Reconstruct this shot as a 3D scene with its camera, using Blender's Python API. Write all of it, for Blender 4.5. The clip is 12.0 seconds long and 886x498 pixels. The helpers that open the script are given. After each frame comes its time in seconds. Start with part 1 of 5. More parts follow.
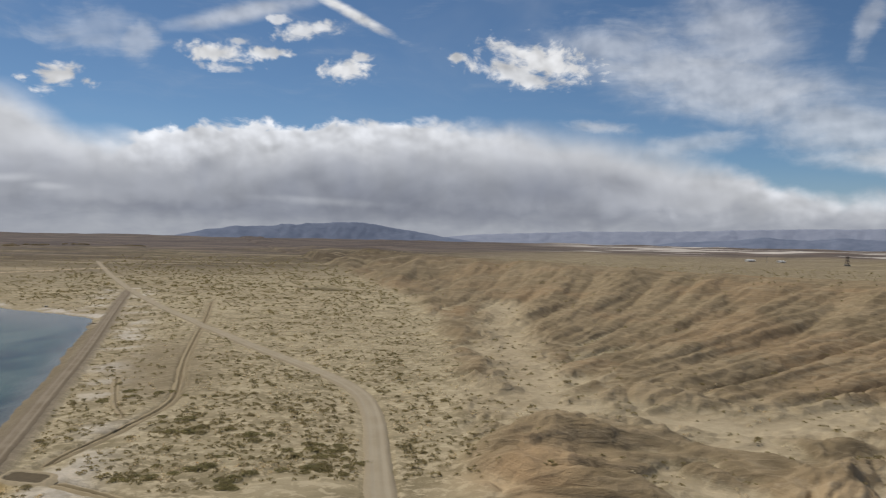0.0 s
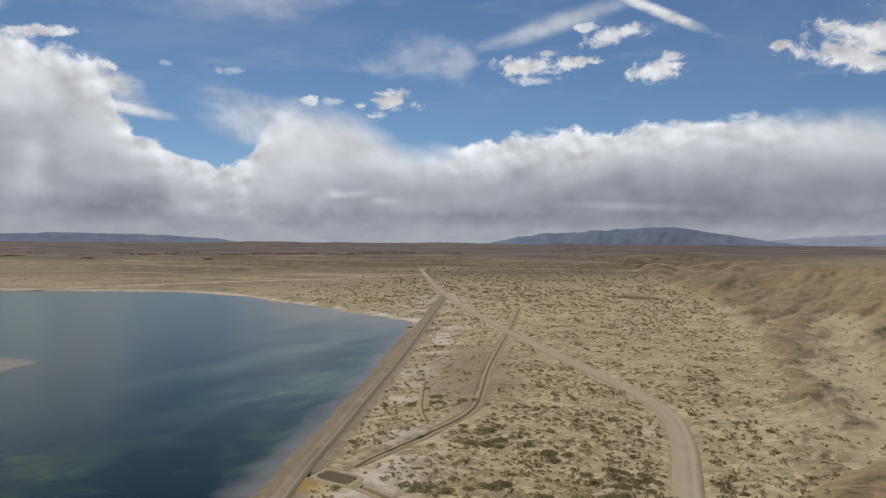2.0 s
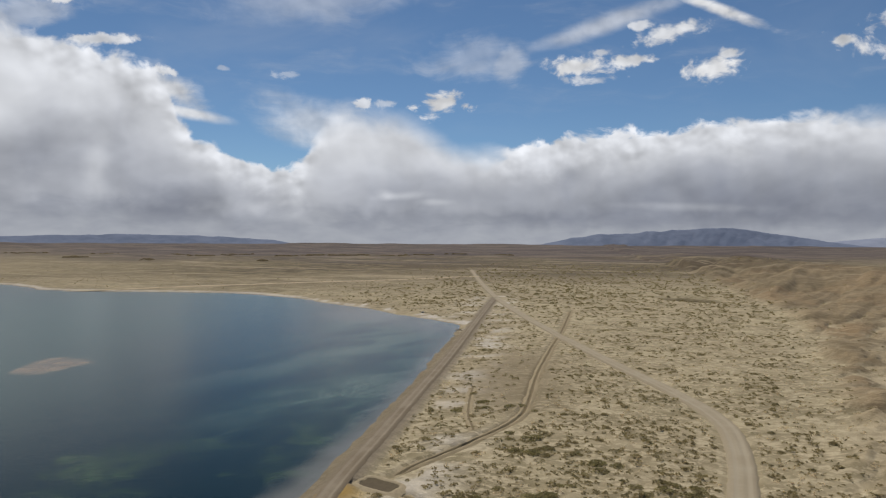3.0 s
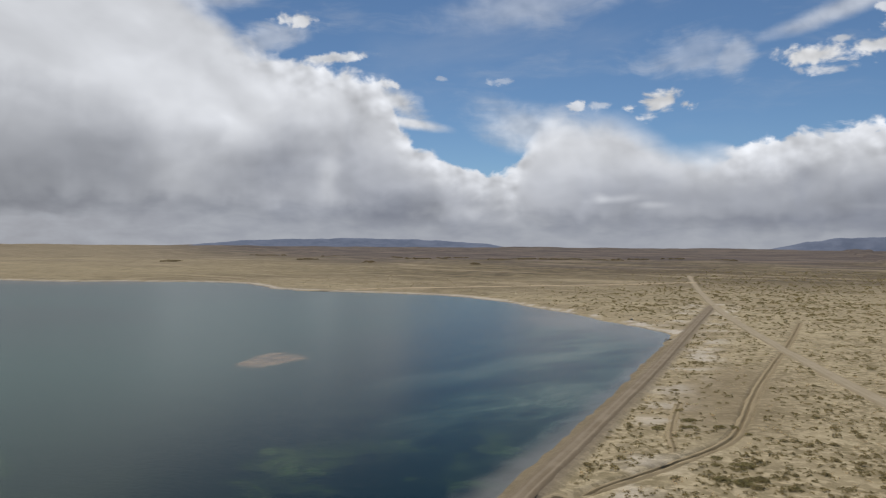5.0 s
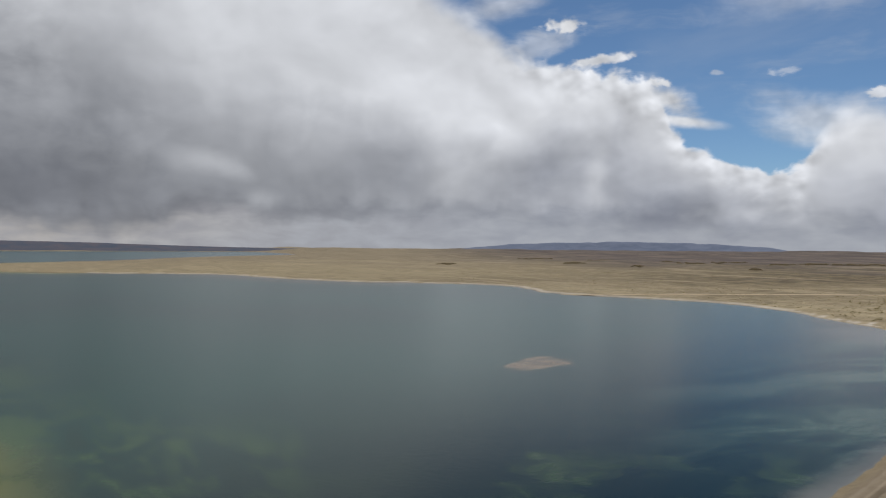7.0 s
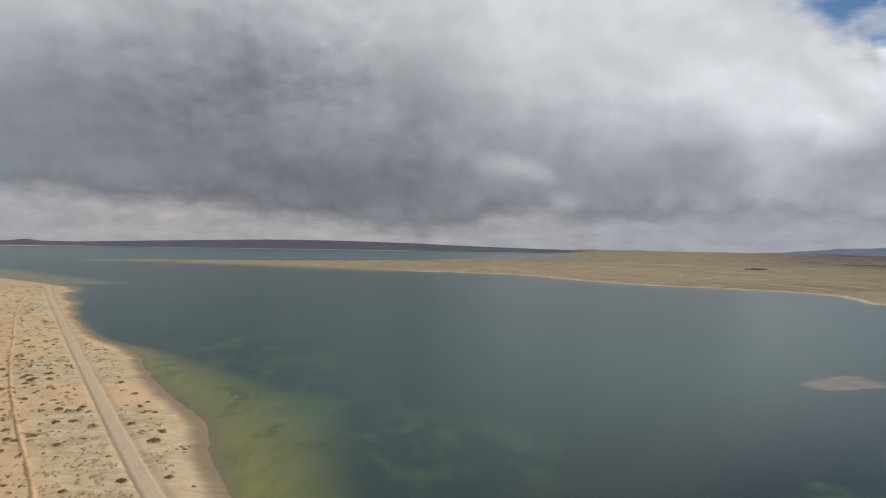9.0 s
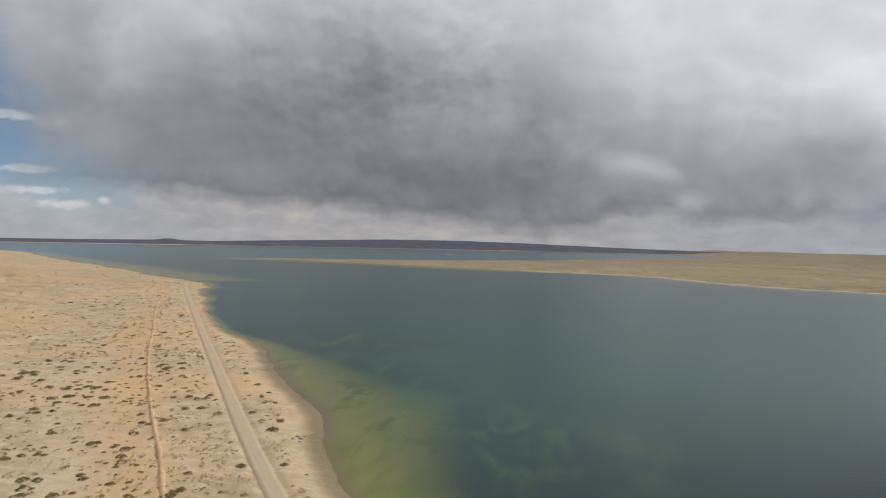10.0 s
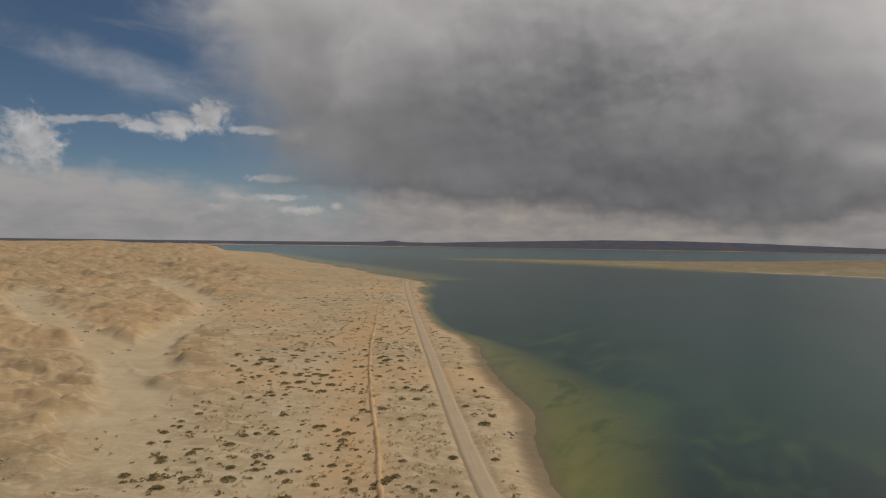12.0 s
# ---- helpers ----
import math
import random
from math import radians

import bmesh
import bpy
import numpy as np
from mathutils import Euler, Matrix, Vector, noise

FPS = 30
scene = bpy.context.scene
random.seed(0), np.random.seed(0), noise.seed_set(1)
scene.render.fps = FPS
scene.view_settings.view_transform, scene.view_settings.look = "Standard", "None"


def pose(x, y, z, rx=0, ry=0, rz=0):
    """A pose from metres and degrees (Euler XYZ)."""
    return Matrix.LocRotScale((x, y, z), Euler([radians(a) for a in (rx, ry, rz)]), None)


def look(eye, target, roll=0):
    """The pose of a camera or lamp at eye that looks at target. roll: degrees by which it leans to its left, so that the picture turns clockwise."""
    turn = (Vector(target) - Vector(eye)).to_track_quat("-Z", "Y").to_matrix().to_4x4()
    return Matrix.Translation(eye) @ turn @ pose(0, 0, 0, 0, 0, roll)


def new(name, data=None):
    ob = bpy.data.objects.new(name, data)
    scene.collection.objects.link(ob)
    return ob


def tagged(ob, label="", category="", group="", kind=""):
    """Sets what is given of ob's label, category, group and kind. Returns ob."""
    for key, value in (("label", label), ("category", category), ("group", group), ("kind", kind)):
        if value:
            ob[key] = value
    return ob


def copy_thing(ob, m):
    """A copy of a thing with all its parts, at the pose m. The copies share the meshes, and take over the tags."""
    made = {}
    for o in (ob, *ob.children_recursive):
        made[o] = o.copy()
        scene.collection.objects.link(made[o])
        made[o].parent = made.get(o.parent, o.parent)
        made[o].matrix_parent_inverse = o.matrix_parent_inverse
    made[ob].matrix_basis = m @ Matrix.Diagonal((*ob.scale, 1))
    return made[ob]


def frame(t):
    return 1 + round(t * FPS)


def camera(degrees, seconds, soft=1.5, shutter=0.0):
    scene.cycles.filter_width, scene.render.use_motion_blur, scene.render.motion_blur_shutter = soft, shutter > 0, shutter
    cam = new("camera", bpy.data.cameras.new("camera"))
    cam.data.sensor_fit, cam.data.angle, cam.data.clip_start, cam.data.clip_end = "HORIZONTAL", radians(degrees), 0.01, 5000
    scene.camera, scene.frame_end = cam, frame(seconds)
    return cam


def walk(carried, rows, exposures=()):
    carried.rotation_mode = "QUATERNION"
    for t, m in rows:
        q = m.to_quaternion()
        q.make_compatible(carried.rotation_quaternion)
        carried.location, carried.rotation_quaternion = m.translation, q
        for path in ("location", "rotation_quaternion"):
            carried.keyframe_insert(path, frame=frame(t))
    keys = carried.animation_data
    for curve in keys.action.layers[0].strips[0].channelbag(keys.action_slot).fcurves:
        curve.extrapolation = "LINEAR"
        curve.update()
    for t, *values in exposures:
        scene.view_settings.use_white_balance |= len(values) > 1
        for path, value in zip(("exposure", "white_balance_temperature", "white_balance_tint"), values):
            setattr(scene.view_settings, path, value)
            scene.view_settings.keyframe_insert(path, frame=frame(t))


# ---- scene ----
cam = camera(60.0, 12.0, soft=1.2, shutter=0.4)
# seconds, and place, tilt, lean and heading of the drone's camera
PATH = [
    (0, pose(-0.00, 0.00, 40.00, 89.16, -1.22, 0.00)),
    (0.5, pose(-0.98, 3.71, 39.81, 89.19, -1.21, 5.31)),
    (1, pose(-1.18, 7.08, 39.77, 89.16, -0.96, 13.81)),
    (1.5, pose(-0.71, 9.51, 39.81, 89.19, -0.63, 20.18)),
    (2, pose(-0.18, 10.90, 40.10, 89.32, -0.35, 22.80)),
    (2.5, pose(0.02, 12.24, 40.40, 89.36, -0.29, 24.14)),
    (3, pose(-0.07, 14.06, 40.45, 89.39, -0.31, 26.68)),
    (5, pose(-0.23, 21.99, 40.34, 89.59, -0.41, 42.49)),
    (5.5, pose(-0.79, 22.91, 40.49, 89.60, -0.41, 46.78)),
    (6, pose(-1.22, 23.04, 40.56, 89.66, -0.54, 51.39)),
    (6.5, pose(-1.56, 23.08, 40.56, 89.70, -0.47, 56.53)),
    (7, pose(-1.76, 23.29, 40.59, 89.73, -0.40, 62.23)),
    (7.5, pose(-1.76, 23.99, 40.67, 89.77, -0.34, 68.16)),
    (9.5, pose(1.01, 32.46, 40.62, 89.55, -1.14, 89.12)),
    (10, pose(0.59, 32.88, 40.29, 89.50, -1.15, 93.37)),
    (10.5, pose(-0.70, 32.81, 39.83, 89.45, -1.10, 97.83)),
    (11, pose(-2.13, 32.88, 39.35, 89.40, -1.00, 102.30)),
    (11.5, pose(-2.94, 32.78, 38.96, 89.36, -0.86, 106.04)),
    (12, pose(-3.36, 32.72, 38.71, 89.33, -0.82, 109.29)),
]
# seconds, stops, kelvin, tint
EXPOSURES = [(0.0, 0.0, 6500, 10), (9.0, 0.0, 6500, 10), (10.0, 0.05, 6550, 10), (11.0, 0.08, 6800, 11), (11.5, 0.03, 6950, 12), (11.75, -0.23, 7000, 12), (12.0, -0.52, 7150, 12)]
walk(cam, PATH, EXPOSURES)

# ---- sky and sun ----
SUN_AZ, SUN_EL = 40.0, 54.0          # degrees to the left of +y, and above the horizon


class Net:
    """Short way to write node trees."""

    def __init__(self, tree):
        self.tree = tree
        tree.nodes.clear()

    def add(self, kind):
        return self.tree.nodes.new(kind)

    def plug(self, sock, value):
        if isinstance(value, bpy.types.NodeSocket):
            self.tree.links.new(value, sock)
        elif value is not None:
            sock.default_value = value

    def math(self, op, a, b=None, c=None, clamp=False):
        n = self.add("ShaderNodeMath")
        n.operation, n.use_clamp = op, clamp
        for i, v in enumerate((a, b, c)):
            self.plug(n.inputs[i], v)
        return n.outputs[0]

    def step(self, v, lo, hi, a=0.0, b=1.0):
        n = self.add("ShaderNodeMapRange")
        n.interpolation_type = "SMOOTHSTEP"
        for i, x in enumerate((v, lo, hi, a, b)):
            self.plug(n.inputs[i], x)
        return n.outputs[0]

    def noise(self, vec, scale, detail=4.0, rough=0.55, warp=0.0):
        n = self.add("ShaderNodeTexNoise")
        self.plug(n.inputs["Vector"], vec)
        for k, v in (("Scale", scale), ("Detail", detail), ("Roughness", rough), ("Distortion", warp)):
            n.inputs[k].default_value = v
        return n.outputs["Fac"]

    def mix(self, f, a, b, blend="MIX"):
        n = self.add("ShaderNodeMix")
        n.data_type, n.blend_type = "RGBA", blend
        self.plug(n.inputs["Factor"], f)
        for s, v in ((6, a), (7, b)):
            self.plug(n.inputs[s], (*v, 1.0) if isinstance(v, tuple) else v)
        return n.outputs[2]

    def vec(self, op, a, b=None):
        n = self.add("ShaderNodeVectorMath")
        n.operation = op
        self.plug(n.inputs[0], a)
        self.plug(n.inputs[1], b)
        return n.outputs["Value" if op in ("LENGTH", "DOT_PRODUCT") else "Vector"]

    def curve(self, v, lo, hi, points):
        """A smooth function of v through points (v, value), with values from 0 to 1."""
        n = self.add("ShaderNodeFloatCurve")
        c = n.mapping.curves[0]
        pts = [((x - lo) / (hi - lo), y) for x, y in points]
        c.points[0].location, c.points[1].location = pts[0], pts[-1]
        for p in pts[1:-1]:
            c.points.new(*p)
        n.mapping.update()
        m = self.add("ShaderNodeMapRange")
        for i, x in enumerate((v, lo, hi, 0.0, 1.0)):
            self.plug(m.inputs[i], x)
        self.plug(n.inputs["Value"], m.outputs[0])
        return n.outputs[0]


def make_sky():
    world = bpy.data.worlds.new("sky")
    scene.world = world
    world.use_nodes = True
    g = Net(world.node_tree)
    sky = g.add("ShaderNodeTexSky")
    sky.sky_type, sky.sun_disc, sky.altitude = "NISHITA", False, 2800.0
    sky.sun_elevation, sky.sun_rotation = radians(SUN_EL), radians(-SUN_AZ)
    sky.air_density, sky.dust_density, sky.ozone_density = 1.0, 0.6, 1.5
    way = g.add("ShaderNodeTexCoord").outputs["Generated"]
    turn = g.add("ShaderNodeMapping")
    turn.inputs["Rotation"].default_value = (0, 0, radians(-55))
    g.plug(turn.inputs["Vector"], way)
    xyz = g.add("ShaderNodeSeparateXYZ")
    g.plug(xyz.inputs[0], turn.outputs[0])
    x, y, z = xyz.outputs
    az = g.math("ADD", g.math("MULTIPLY", g.math("ARCTAN2", g.math("MULTIPLY", x, -1.0), y), 57.2958), 55.0)
    el = g.math("MULTIPLY", g.math("ARCSINE", z), 57.2958)
    flat = g.add("ShaderNodeCombineXYZ")
    g.plug(flat.inputs[0], az), g.plug(flat.inputs[1], el)
    p = flat.outputs[0]

    def add(*v):
        out = v[0]
        for w in v[1:]:
            out = g.math("ADD", out, w)
        return out

    def mul(a, b):
        return g.math("MULTIPLY", a, b)

    def dev(n, k):
        """Deviation of a noise from its mean, times k."""
        return mul(g.math("SUBTRACT", n, 0.5), k)

    def twirl(vec, scale, ax, ay):
        """Places pushed about by a slow noise, so that the clouds curl."""
        n = g.add("ShaderNodeTexNoise")
        g.plug(n.inputs["Vector"], vec)
        n.inputs["Scale"].default_value, n.inputs["Detail"].default_value = scale, 2.0
        return g.vec("ADD", vec, g.vec("MULTIPLY", g.vec("SUBTRACT", n.outputs["Color"], (0.5, 0.5, 0.5)), (ax, ay, 0.0)))

    def oval(vec, a, e, ra, re, tilt):
        """0 in the middle of a tilted oval, 1 on its edge."""
        m = g.add("ShaderNodeMapping")
        m.vector_type = "TEXTURE"
        m.inputs["Location"].default_value = (a, e, 0)
        m.inputs["Rotation"].default_value = (0, 0, radians(tilt))
        m.inputs["Scale"].default_value = (ra, re, 1)
        g.plug(m.inputs["Vector"], vec)
        return g.vec("LENGTH", m.outputs[0])

    pw = twirl(p, 0.16, 4.0, 2.4)
    pf = twirl(pw, 0.55, 1.0, 0.7)
    big = g.noise(g.vec("MULTIPLY", pw, (1.0, 1.3, 1.0)), 0.12, 3.0, 0.5)               # the great masses
    soft = g.noise(g.vec("MULTIPLY", p, (0.8, 1.5, 1.0)), 0.07, 5.0, 0.55, 0.6)
    mid = g.noise(g.vec("MULTIPLY", pf, (1.0, 1.35, 1.0)), 0.42, 4.0, 0.5)
    fine = g.noise(g.vec("MULTIPLY", pf, (1.0, 1.2, 1.0)), 1.05, 7.0, 0.62)             # ragged edges
    head = g.noise(g.vec("MULTIPLY", p, (1.0, 1.2, 1.0)), 0.55, 2.0, 0.42)             # rounded cloud heads
    head_up = g.noise(g.vec("ADD", g.vec("MULTIPLY", p, (1.0, 1.2, 1.0)), (-0.3, 0.65, 0.0)), 0.55, 2.0, 0.42)
    roll = g.noise(g.vec("MULTIPLY", pw, (1.0, 1.3, 1.0)), 0.15, 3.0, 0.45)
    roll_up = g.noise(g.vec("ADD", g.vec("MULTIPLY", pw, (1.0, 1.3, 1.0)), (-0.7, 1.7, 0.0)), 0.15, 3.0, 0.45)
    slant = g.add("ShaderNodeMapping")
    slant.inputs["Rotation"].default_value = (0, 0, radians(12))
    slant.inputs["Scale"].default_value = (0.62, 0.10, 1.0)
    g.plug(slant.inputs["Vector"], pw)
    shaft = g.noise(slant.outputs[0], 0.8, 2.0, 0.45)                                   # falling rain and snow below the bases
    layer = g.noise(g.vec("MULTIPLY", p, (0.34, 0.95, 1.0)), 1.0, 4.0, 0.55, 0.3)            # thin level sheets near the horizon
    cirrus = g.add("ShaderNodeMapping")
    cirrus.inputs["Rotation"].default_value = (0, 0, radians(-14))
    cirrus.inputs["Scale"].default_value = (0.11, 0.50, 1.0)
    g.plug(cirrus.inputs["Vector"], pw)
    veil = g.noise(cirrus.outputs[0], 1.0, 6.0, 0.62)

    # the long bank of cloud with the rain cloud over the lake: its upper edge by azimuth, and how sharp that edge is
    top = mul(g.curve(az, -60, 160, [
        (-60, 0.10), (-40, 0.09), (-30, 0.078), (-26, 0.085), (-20.7, 0.135), (-15, 0.165), (-10, 0.2), (-5, 0.213), (4, 0.213), (11, 0.207), (16, 0.202), (18.2, 0.19), (21, 0.172), (23.8, 0.165), (27.5, 0.195),
        (30.5, 0.235), (33.5, 0.24), (36, 0.2), (37.8, 0.142), (40.5, 0.148), (43.5, 0.175), (45.8, 0.215), (47, 0.28), (49.0, 0.312), (52, 0.335), (56, 0.35), (59, 0.39), (63, 0.46),
        (68, 0.60), (76, 0.85), (90, 1.0), (125, 1.0), (160, 1.0)]), 40.0)
    sharp = g.curve(az, -60, 160, [(-60, 0.4), (-34, 0.4), (-24, 0.5), (-14, 0.2), (-4, 0.4), (5, 0.8), (11, 1.0), (19, 0.95), (22.5, 0.45), (26, 0.3), (33, 0.3), (36.5, 0.6), (38, 1.0), (42, 1.0), (46, 0.75), (49, 0.9), (53, 0.8), (58, 0.4), (70, 0.2), (160, 0.15)])
    rag = add(dev(big, 2.2), mul(sharp, add(dev(mid, 2.8), dev(fine, 1.5))), dev(soft, 2.0))
    rim = add(g.math("SUBTRACT", top, el), rag)
    side = mul(g.math("SUBTRACT", add(mul(el, 0.80), 118.6), az), 0.8)
    depth = g.math("MINIMUM", rim, add(side, dev(big, 10.0), dev(soft, 10.0), dev(mid, 3.0), dev(fine, 1.5)))
    feather = g.step(az, 100.0, 114.0, 0.0, 4.0)
    bank = g.step(depth, g.math("SUBTRACT", g.step(sharp, 0.1, 0.7, -1.3, -0.1), mul(feather, 0.3)), add(g.step(sharp, 0.1, 0.7, 2.2, 0.55), feather))
    bank2 = g.step(add(g.math("SUBTRACT", g.curve(az, 100, 200, [(100, 0.2), (116, 0.28), (124, 0.36), (132, 0.5), (137, 0.55), (142, 0.6), (170, 0.5), (200, 0.5)]), mul(el, 0.1)), dev(soft, 0.5), dev(mid, 0.18), dev(layer, 0.25)), -0.02, 0.22)

    # loose puffs, streaks and veils: azimuth, elevation, half sizes, tilt, raggedness, density
    ragged, wispy = add(dev(fine, 3.2), dev(mid, 1.8)), add(dev(veil, 3.6), dev(mid, 1.2), dev(fine, 1.2))
    loose = None
    for a, e, ra, re, tilt, k, level in (
            (16.9, 12.7, 2.5, 0.62, 4, 1.0, 1.0), (13.2, 12.9, 1.7, 0.42, -4, 1.0, 0.95), (15.9, 11.7, 1.8, 0.32, 0, 1.1, 0.7), (15.0, 13.6, 0.8, 0.25, 0, 1.1, 0.7),
            (7.5, 12.0, 1.9, 0.72, -6, 1.0, 1.0), (6.2, 13.0, 0.75, 0.4, 0, 1.0, 0.9), (10.2, 14.6, 2.7, 0.6, -10, 1.0, 0.9), (12.4, 15.3, 0.9, 0.4, 0, 1.0, 0.8), (8.2, 16.5, 4.9, 0.42, 25, 0.45, 1.0),
            (15.0, 15.4, 6.0, 0.75, -15, 0.35, 0.55), (4.5, 18.0, 2.5, 0.4, -15, 0.4, 0.5), (21.8, 13.1, 1.5, 1.5, 25, 0.65, 0.4), (24.5, 13.6, 4.0, 1.8, -10, 0.65, 0.28),
            (26.8, 10.1, 1.4, 0.75, -25, 1.0, 1.0), (25.0, 9.9, 0.5, 0.3, 0, 1.6, 0.8), (29.0, 9.8, 0.6, 0.3, 0, 1.6, 0.85), (32.7, 10.0, 0.5, 0.4, 0, 1.6, 0.8), (30.9, 10.1, 0.9, 0.3, 0, 1.1, 0.5),
            (-7.2, 13.0, 4.4, 1.3, 8, 0.9, 1.0), (-5.0, 12.2, 3.4, 0.9, 14, 1.0, 0.95), (-0.8, 13.2, 0.8, 0.35, 0, 1.0, 0.95),
            (-19.5, 11.0, 13.0, 3.1, 15, 0.5, 0.56), (-20.8, 14.6, 5.5, 3.6, 25, 0.5, 0.46), (-27.0, 8.0, 8.0, 2.4, 14, 0.5, 0.54), (-31.0, 5.6, 6.0, 1.1, 4, 0.5, 0.7), (-12.0, 13.8, 6.0, 1.6, 6, 0.6, 0.45), (-28.6, 14.2, 0.8, 2.6, 20, 0.5, 0.35), (-11.0, 8.3, 2.8, 0.5, 4, 0.6, 0.55), (-18.0, 7.0, 5.0, 0.9, -8, 0.7, 0.4),
            (53.5, 15.9, 1.4, 0.55, 0, 1.0, 0.95), (55.2, 14.4, 3.2, 1.2, -12, 0.6, 0.45), (45.0, 8.9, 3.4, 0.5, 10, 0.4, 0.9), (46.0, 10.4, 2.8, 1.1, 28, 0.5, 0.9), (46.4, 11.6, 1.1, 0.4, 10, 1.0, 0.9), (50.5, 13.4, 2.6, 0.32, -6, 1.0, 0.9), (42.8, 12.2, 0.4, 0.25, 0, 1.5, 0.4), (38.3, 11.9, 1.0, 0.25, 0, 1.5, 0.35),
            (35.8, 8.4, 6.0, 1.9, 14, 0.55, 0.6), (58.5, 17.2, 5.5, 1.2, -16, 0.5, 0.5), (126.4, 8.4, 1.7, 1.2, 0, 0.75, 0.75), (128.6, 7.8, 2.2, 0.9, 0, 0.8, 0.7), (130.6, 7.6, 1.6, 0.5, 6, 0.8, 0.6), (122.8, 7.7, 3.0, 0.3, 0, 0.7, 0.6),
            (137.6, 6.2, 2.4, 1.7, 40, 0.8, 0.7), (119.9, 7.5, 2.2, 0.75, 0, 0.6, 0.8), (134.5, 7.8, 3.4, 0.3, -5, 0.8, 0.5), (117.2, 2.4, 0.5, 0.3, 0, 0.6, 0.8), (119.8, 2.0, 1.9, 0.4, 0, 0.7, 0.8), (122.5, 2.9, 3.0, 0.3, 0, 0.9, 0.6),
            (125.6, 2.1, 1.4, 0.3, 0, 0.8, 0.8), (122.0, 4.3, 1.8, 0.3, 0, 0.9, 0.5), (132.0, 11.2, 7.0, 1.6, 14, 0.5, 0.28), (36.0, 17.2, 9.0, 1.6, -8, 0.5, 0.3)):
        thin = ra >= 5 or k < 0.7
        v = add(g.math("SUBTRACT", 1.12, oval(p, a, e, ra * 1.1, re * 1.1, tilt)), mul(wispy if thin else ragged, (0.55 if ra >= 5 else 0.9 * (1 if k > 0.4 else 0.6)) * k if thin else 0.75 * k))
        v = g.step(v, 0.0, 0.95 if thin else 0.75, 0.0, level)
        loose = v if loose is None else g.math("MAXIMUM", loose, v)
    high = add(mul(g.step(soft, 0.46, 0.74, 0.0, 0.18), g.step(el, 5.0, 16.0)), mul(g.step(veil, 0.5, 0.8, 0.0, 0.22), g.step(el, 6.0, 14.0)))

    # grey bases: how far up the shaded part reaches, how dark it is, and where it ends above the horizon
    reach = mul(g.curve(az, -60, 160, [(-60, 0.15), (-25, 0.09), (-10, 0.17), (0, 0.20), (12, 0.185), (24, 0.17), (38, 0.14), (46, 0.20), (52, 0.27), (56, 0.25), (60, 0.23), (66, 0.29), (72, 0.30), (80, 0.32), (90, 0.38),
                                      (102, 0.50), (110, 0.52), (120, 0.50), (160, 0.4)]), 30.0)
    dark = g.curve(az, -60, 160, [(-60, 0.3), (-25, 0.25), (-10, 0.66), (5, 0.74), (25, 0.68), (40, 0.58), (52, 0.55), (60, 0.54), (70, 0.63), (80, 0.73), (95, 0.76), (110, 0.76), (118, 0.72), (126, 0.6), (160, 0.5)])
    base = mul(g.curve(az, -60, 160, [(-60, 0.1), (-20, 0.12), (10, 0.1), (30, 0.11), (46, 0.12), (57, 0.20), (66, 0.20), (73.8, 0.17), (78, 0.24), (86, 0.10), (94, 0.17), (103, 0.25), (114, 0.32), (160, 0.4)]), 10.0)
    span = g.step(az, 55.0, 95.0, 3.4, 8.5)
    up = g.math("DIVIDE", g.math("SUBTRACT", add(reach, dev(big, 5.5), dev(soft, 3.0), dev(mid, 0.9), dev(shaft, 2.2)), el), span)
    hem_el = add(el, g.math("MULTIPLY", base, -1.0), dev(mid, 1.5), dev(shaft, 1.6), dev(head, 1.2))
    shade = mul(mul(g.step(up, -1.1, 1.0), g.step(hem_el, -0.7, 0.8)), dark)
    for a, e, ra, re, tilt, level in ((75.0, 4.2, 8.0, 2.6, 0, 0.02), (91.0, 4.4, 12.0, 3.0, 0, 0.12), (103.0, 8.5, 12.0, 9.0, 0, 0.05), (79.4, 5.6, 3.0, 1.1, 12, -0.30), (76.2, 2.9, 2.0, 1.0, 0, -0.22), (67.0, 13.0, 9.0, 5.0, 15, -0.20), (97.0, 14.5, 8.0, 6.0, 0, 0.22),
                                     (71.5, 8.0, 5.0, 2.4, 20, -0.10), (66.0, 7.0, 6.0, 3.4, 0, 0.14), (80.0, 13.5, 4.0, 5.0, 10, -0.16), (86.0, 13.0, 9.0, 7.5, 0, 0.24), (115.7, 11.9, 3.2, 3.2, 0, -0.18), (117.5, 7.0, 3.0, 3.0, 0, -0.06), (112.0, 16.0, 6.0, 3.0, 0, -0.12), (61.0, 4.6, 2.6, 2.6, 0, -0.18),
                                     (51.3, 4.6, 1.2, 2.6, 16, -0.26), (54.8, 6.2, 2.6, 3.0, 10, 0.16), (46.6, 2.6, 4.4, 1.8, -10, 0.22), (49.4, 8.6, 2.0, 2.6, 20, 0.12), (57.6, 8.5, 1.6, 3.0, 25, -0.14), (31.5, 4.0, 4.0, 1.6, 0, 0.14), (7.0, 3.6, 9.0, 1.7, 3, 0.14), (-7.0, 4.0, 7.0, 1.6, 0, 0.14),
                                     (20.0, 4.6, 7.0, 1.5, 0, 0.14), (26.0, 2.2, 5.0, 1.0, 0, -0.12), (9.0, 2.5, 5.5, 0.35, 2, -0.18), (29.8, 3.3, 2.4, 0.35, -4, -0.22), (30.9, 3.4, 0.9, 0.4, 10, -0.2), (27.2, 2.9, 1.6, 0.3, 0, -0.2), (38.2, 2.0, 4.0, 0.9, 0, -0.22), (-15.0, 4.6, 6.0, 1.6, 5, 0.1)):
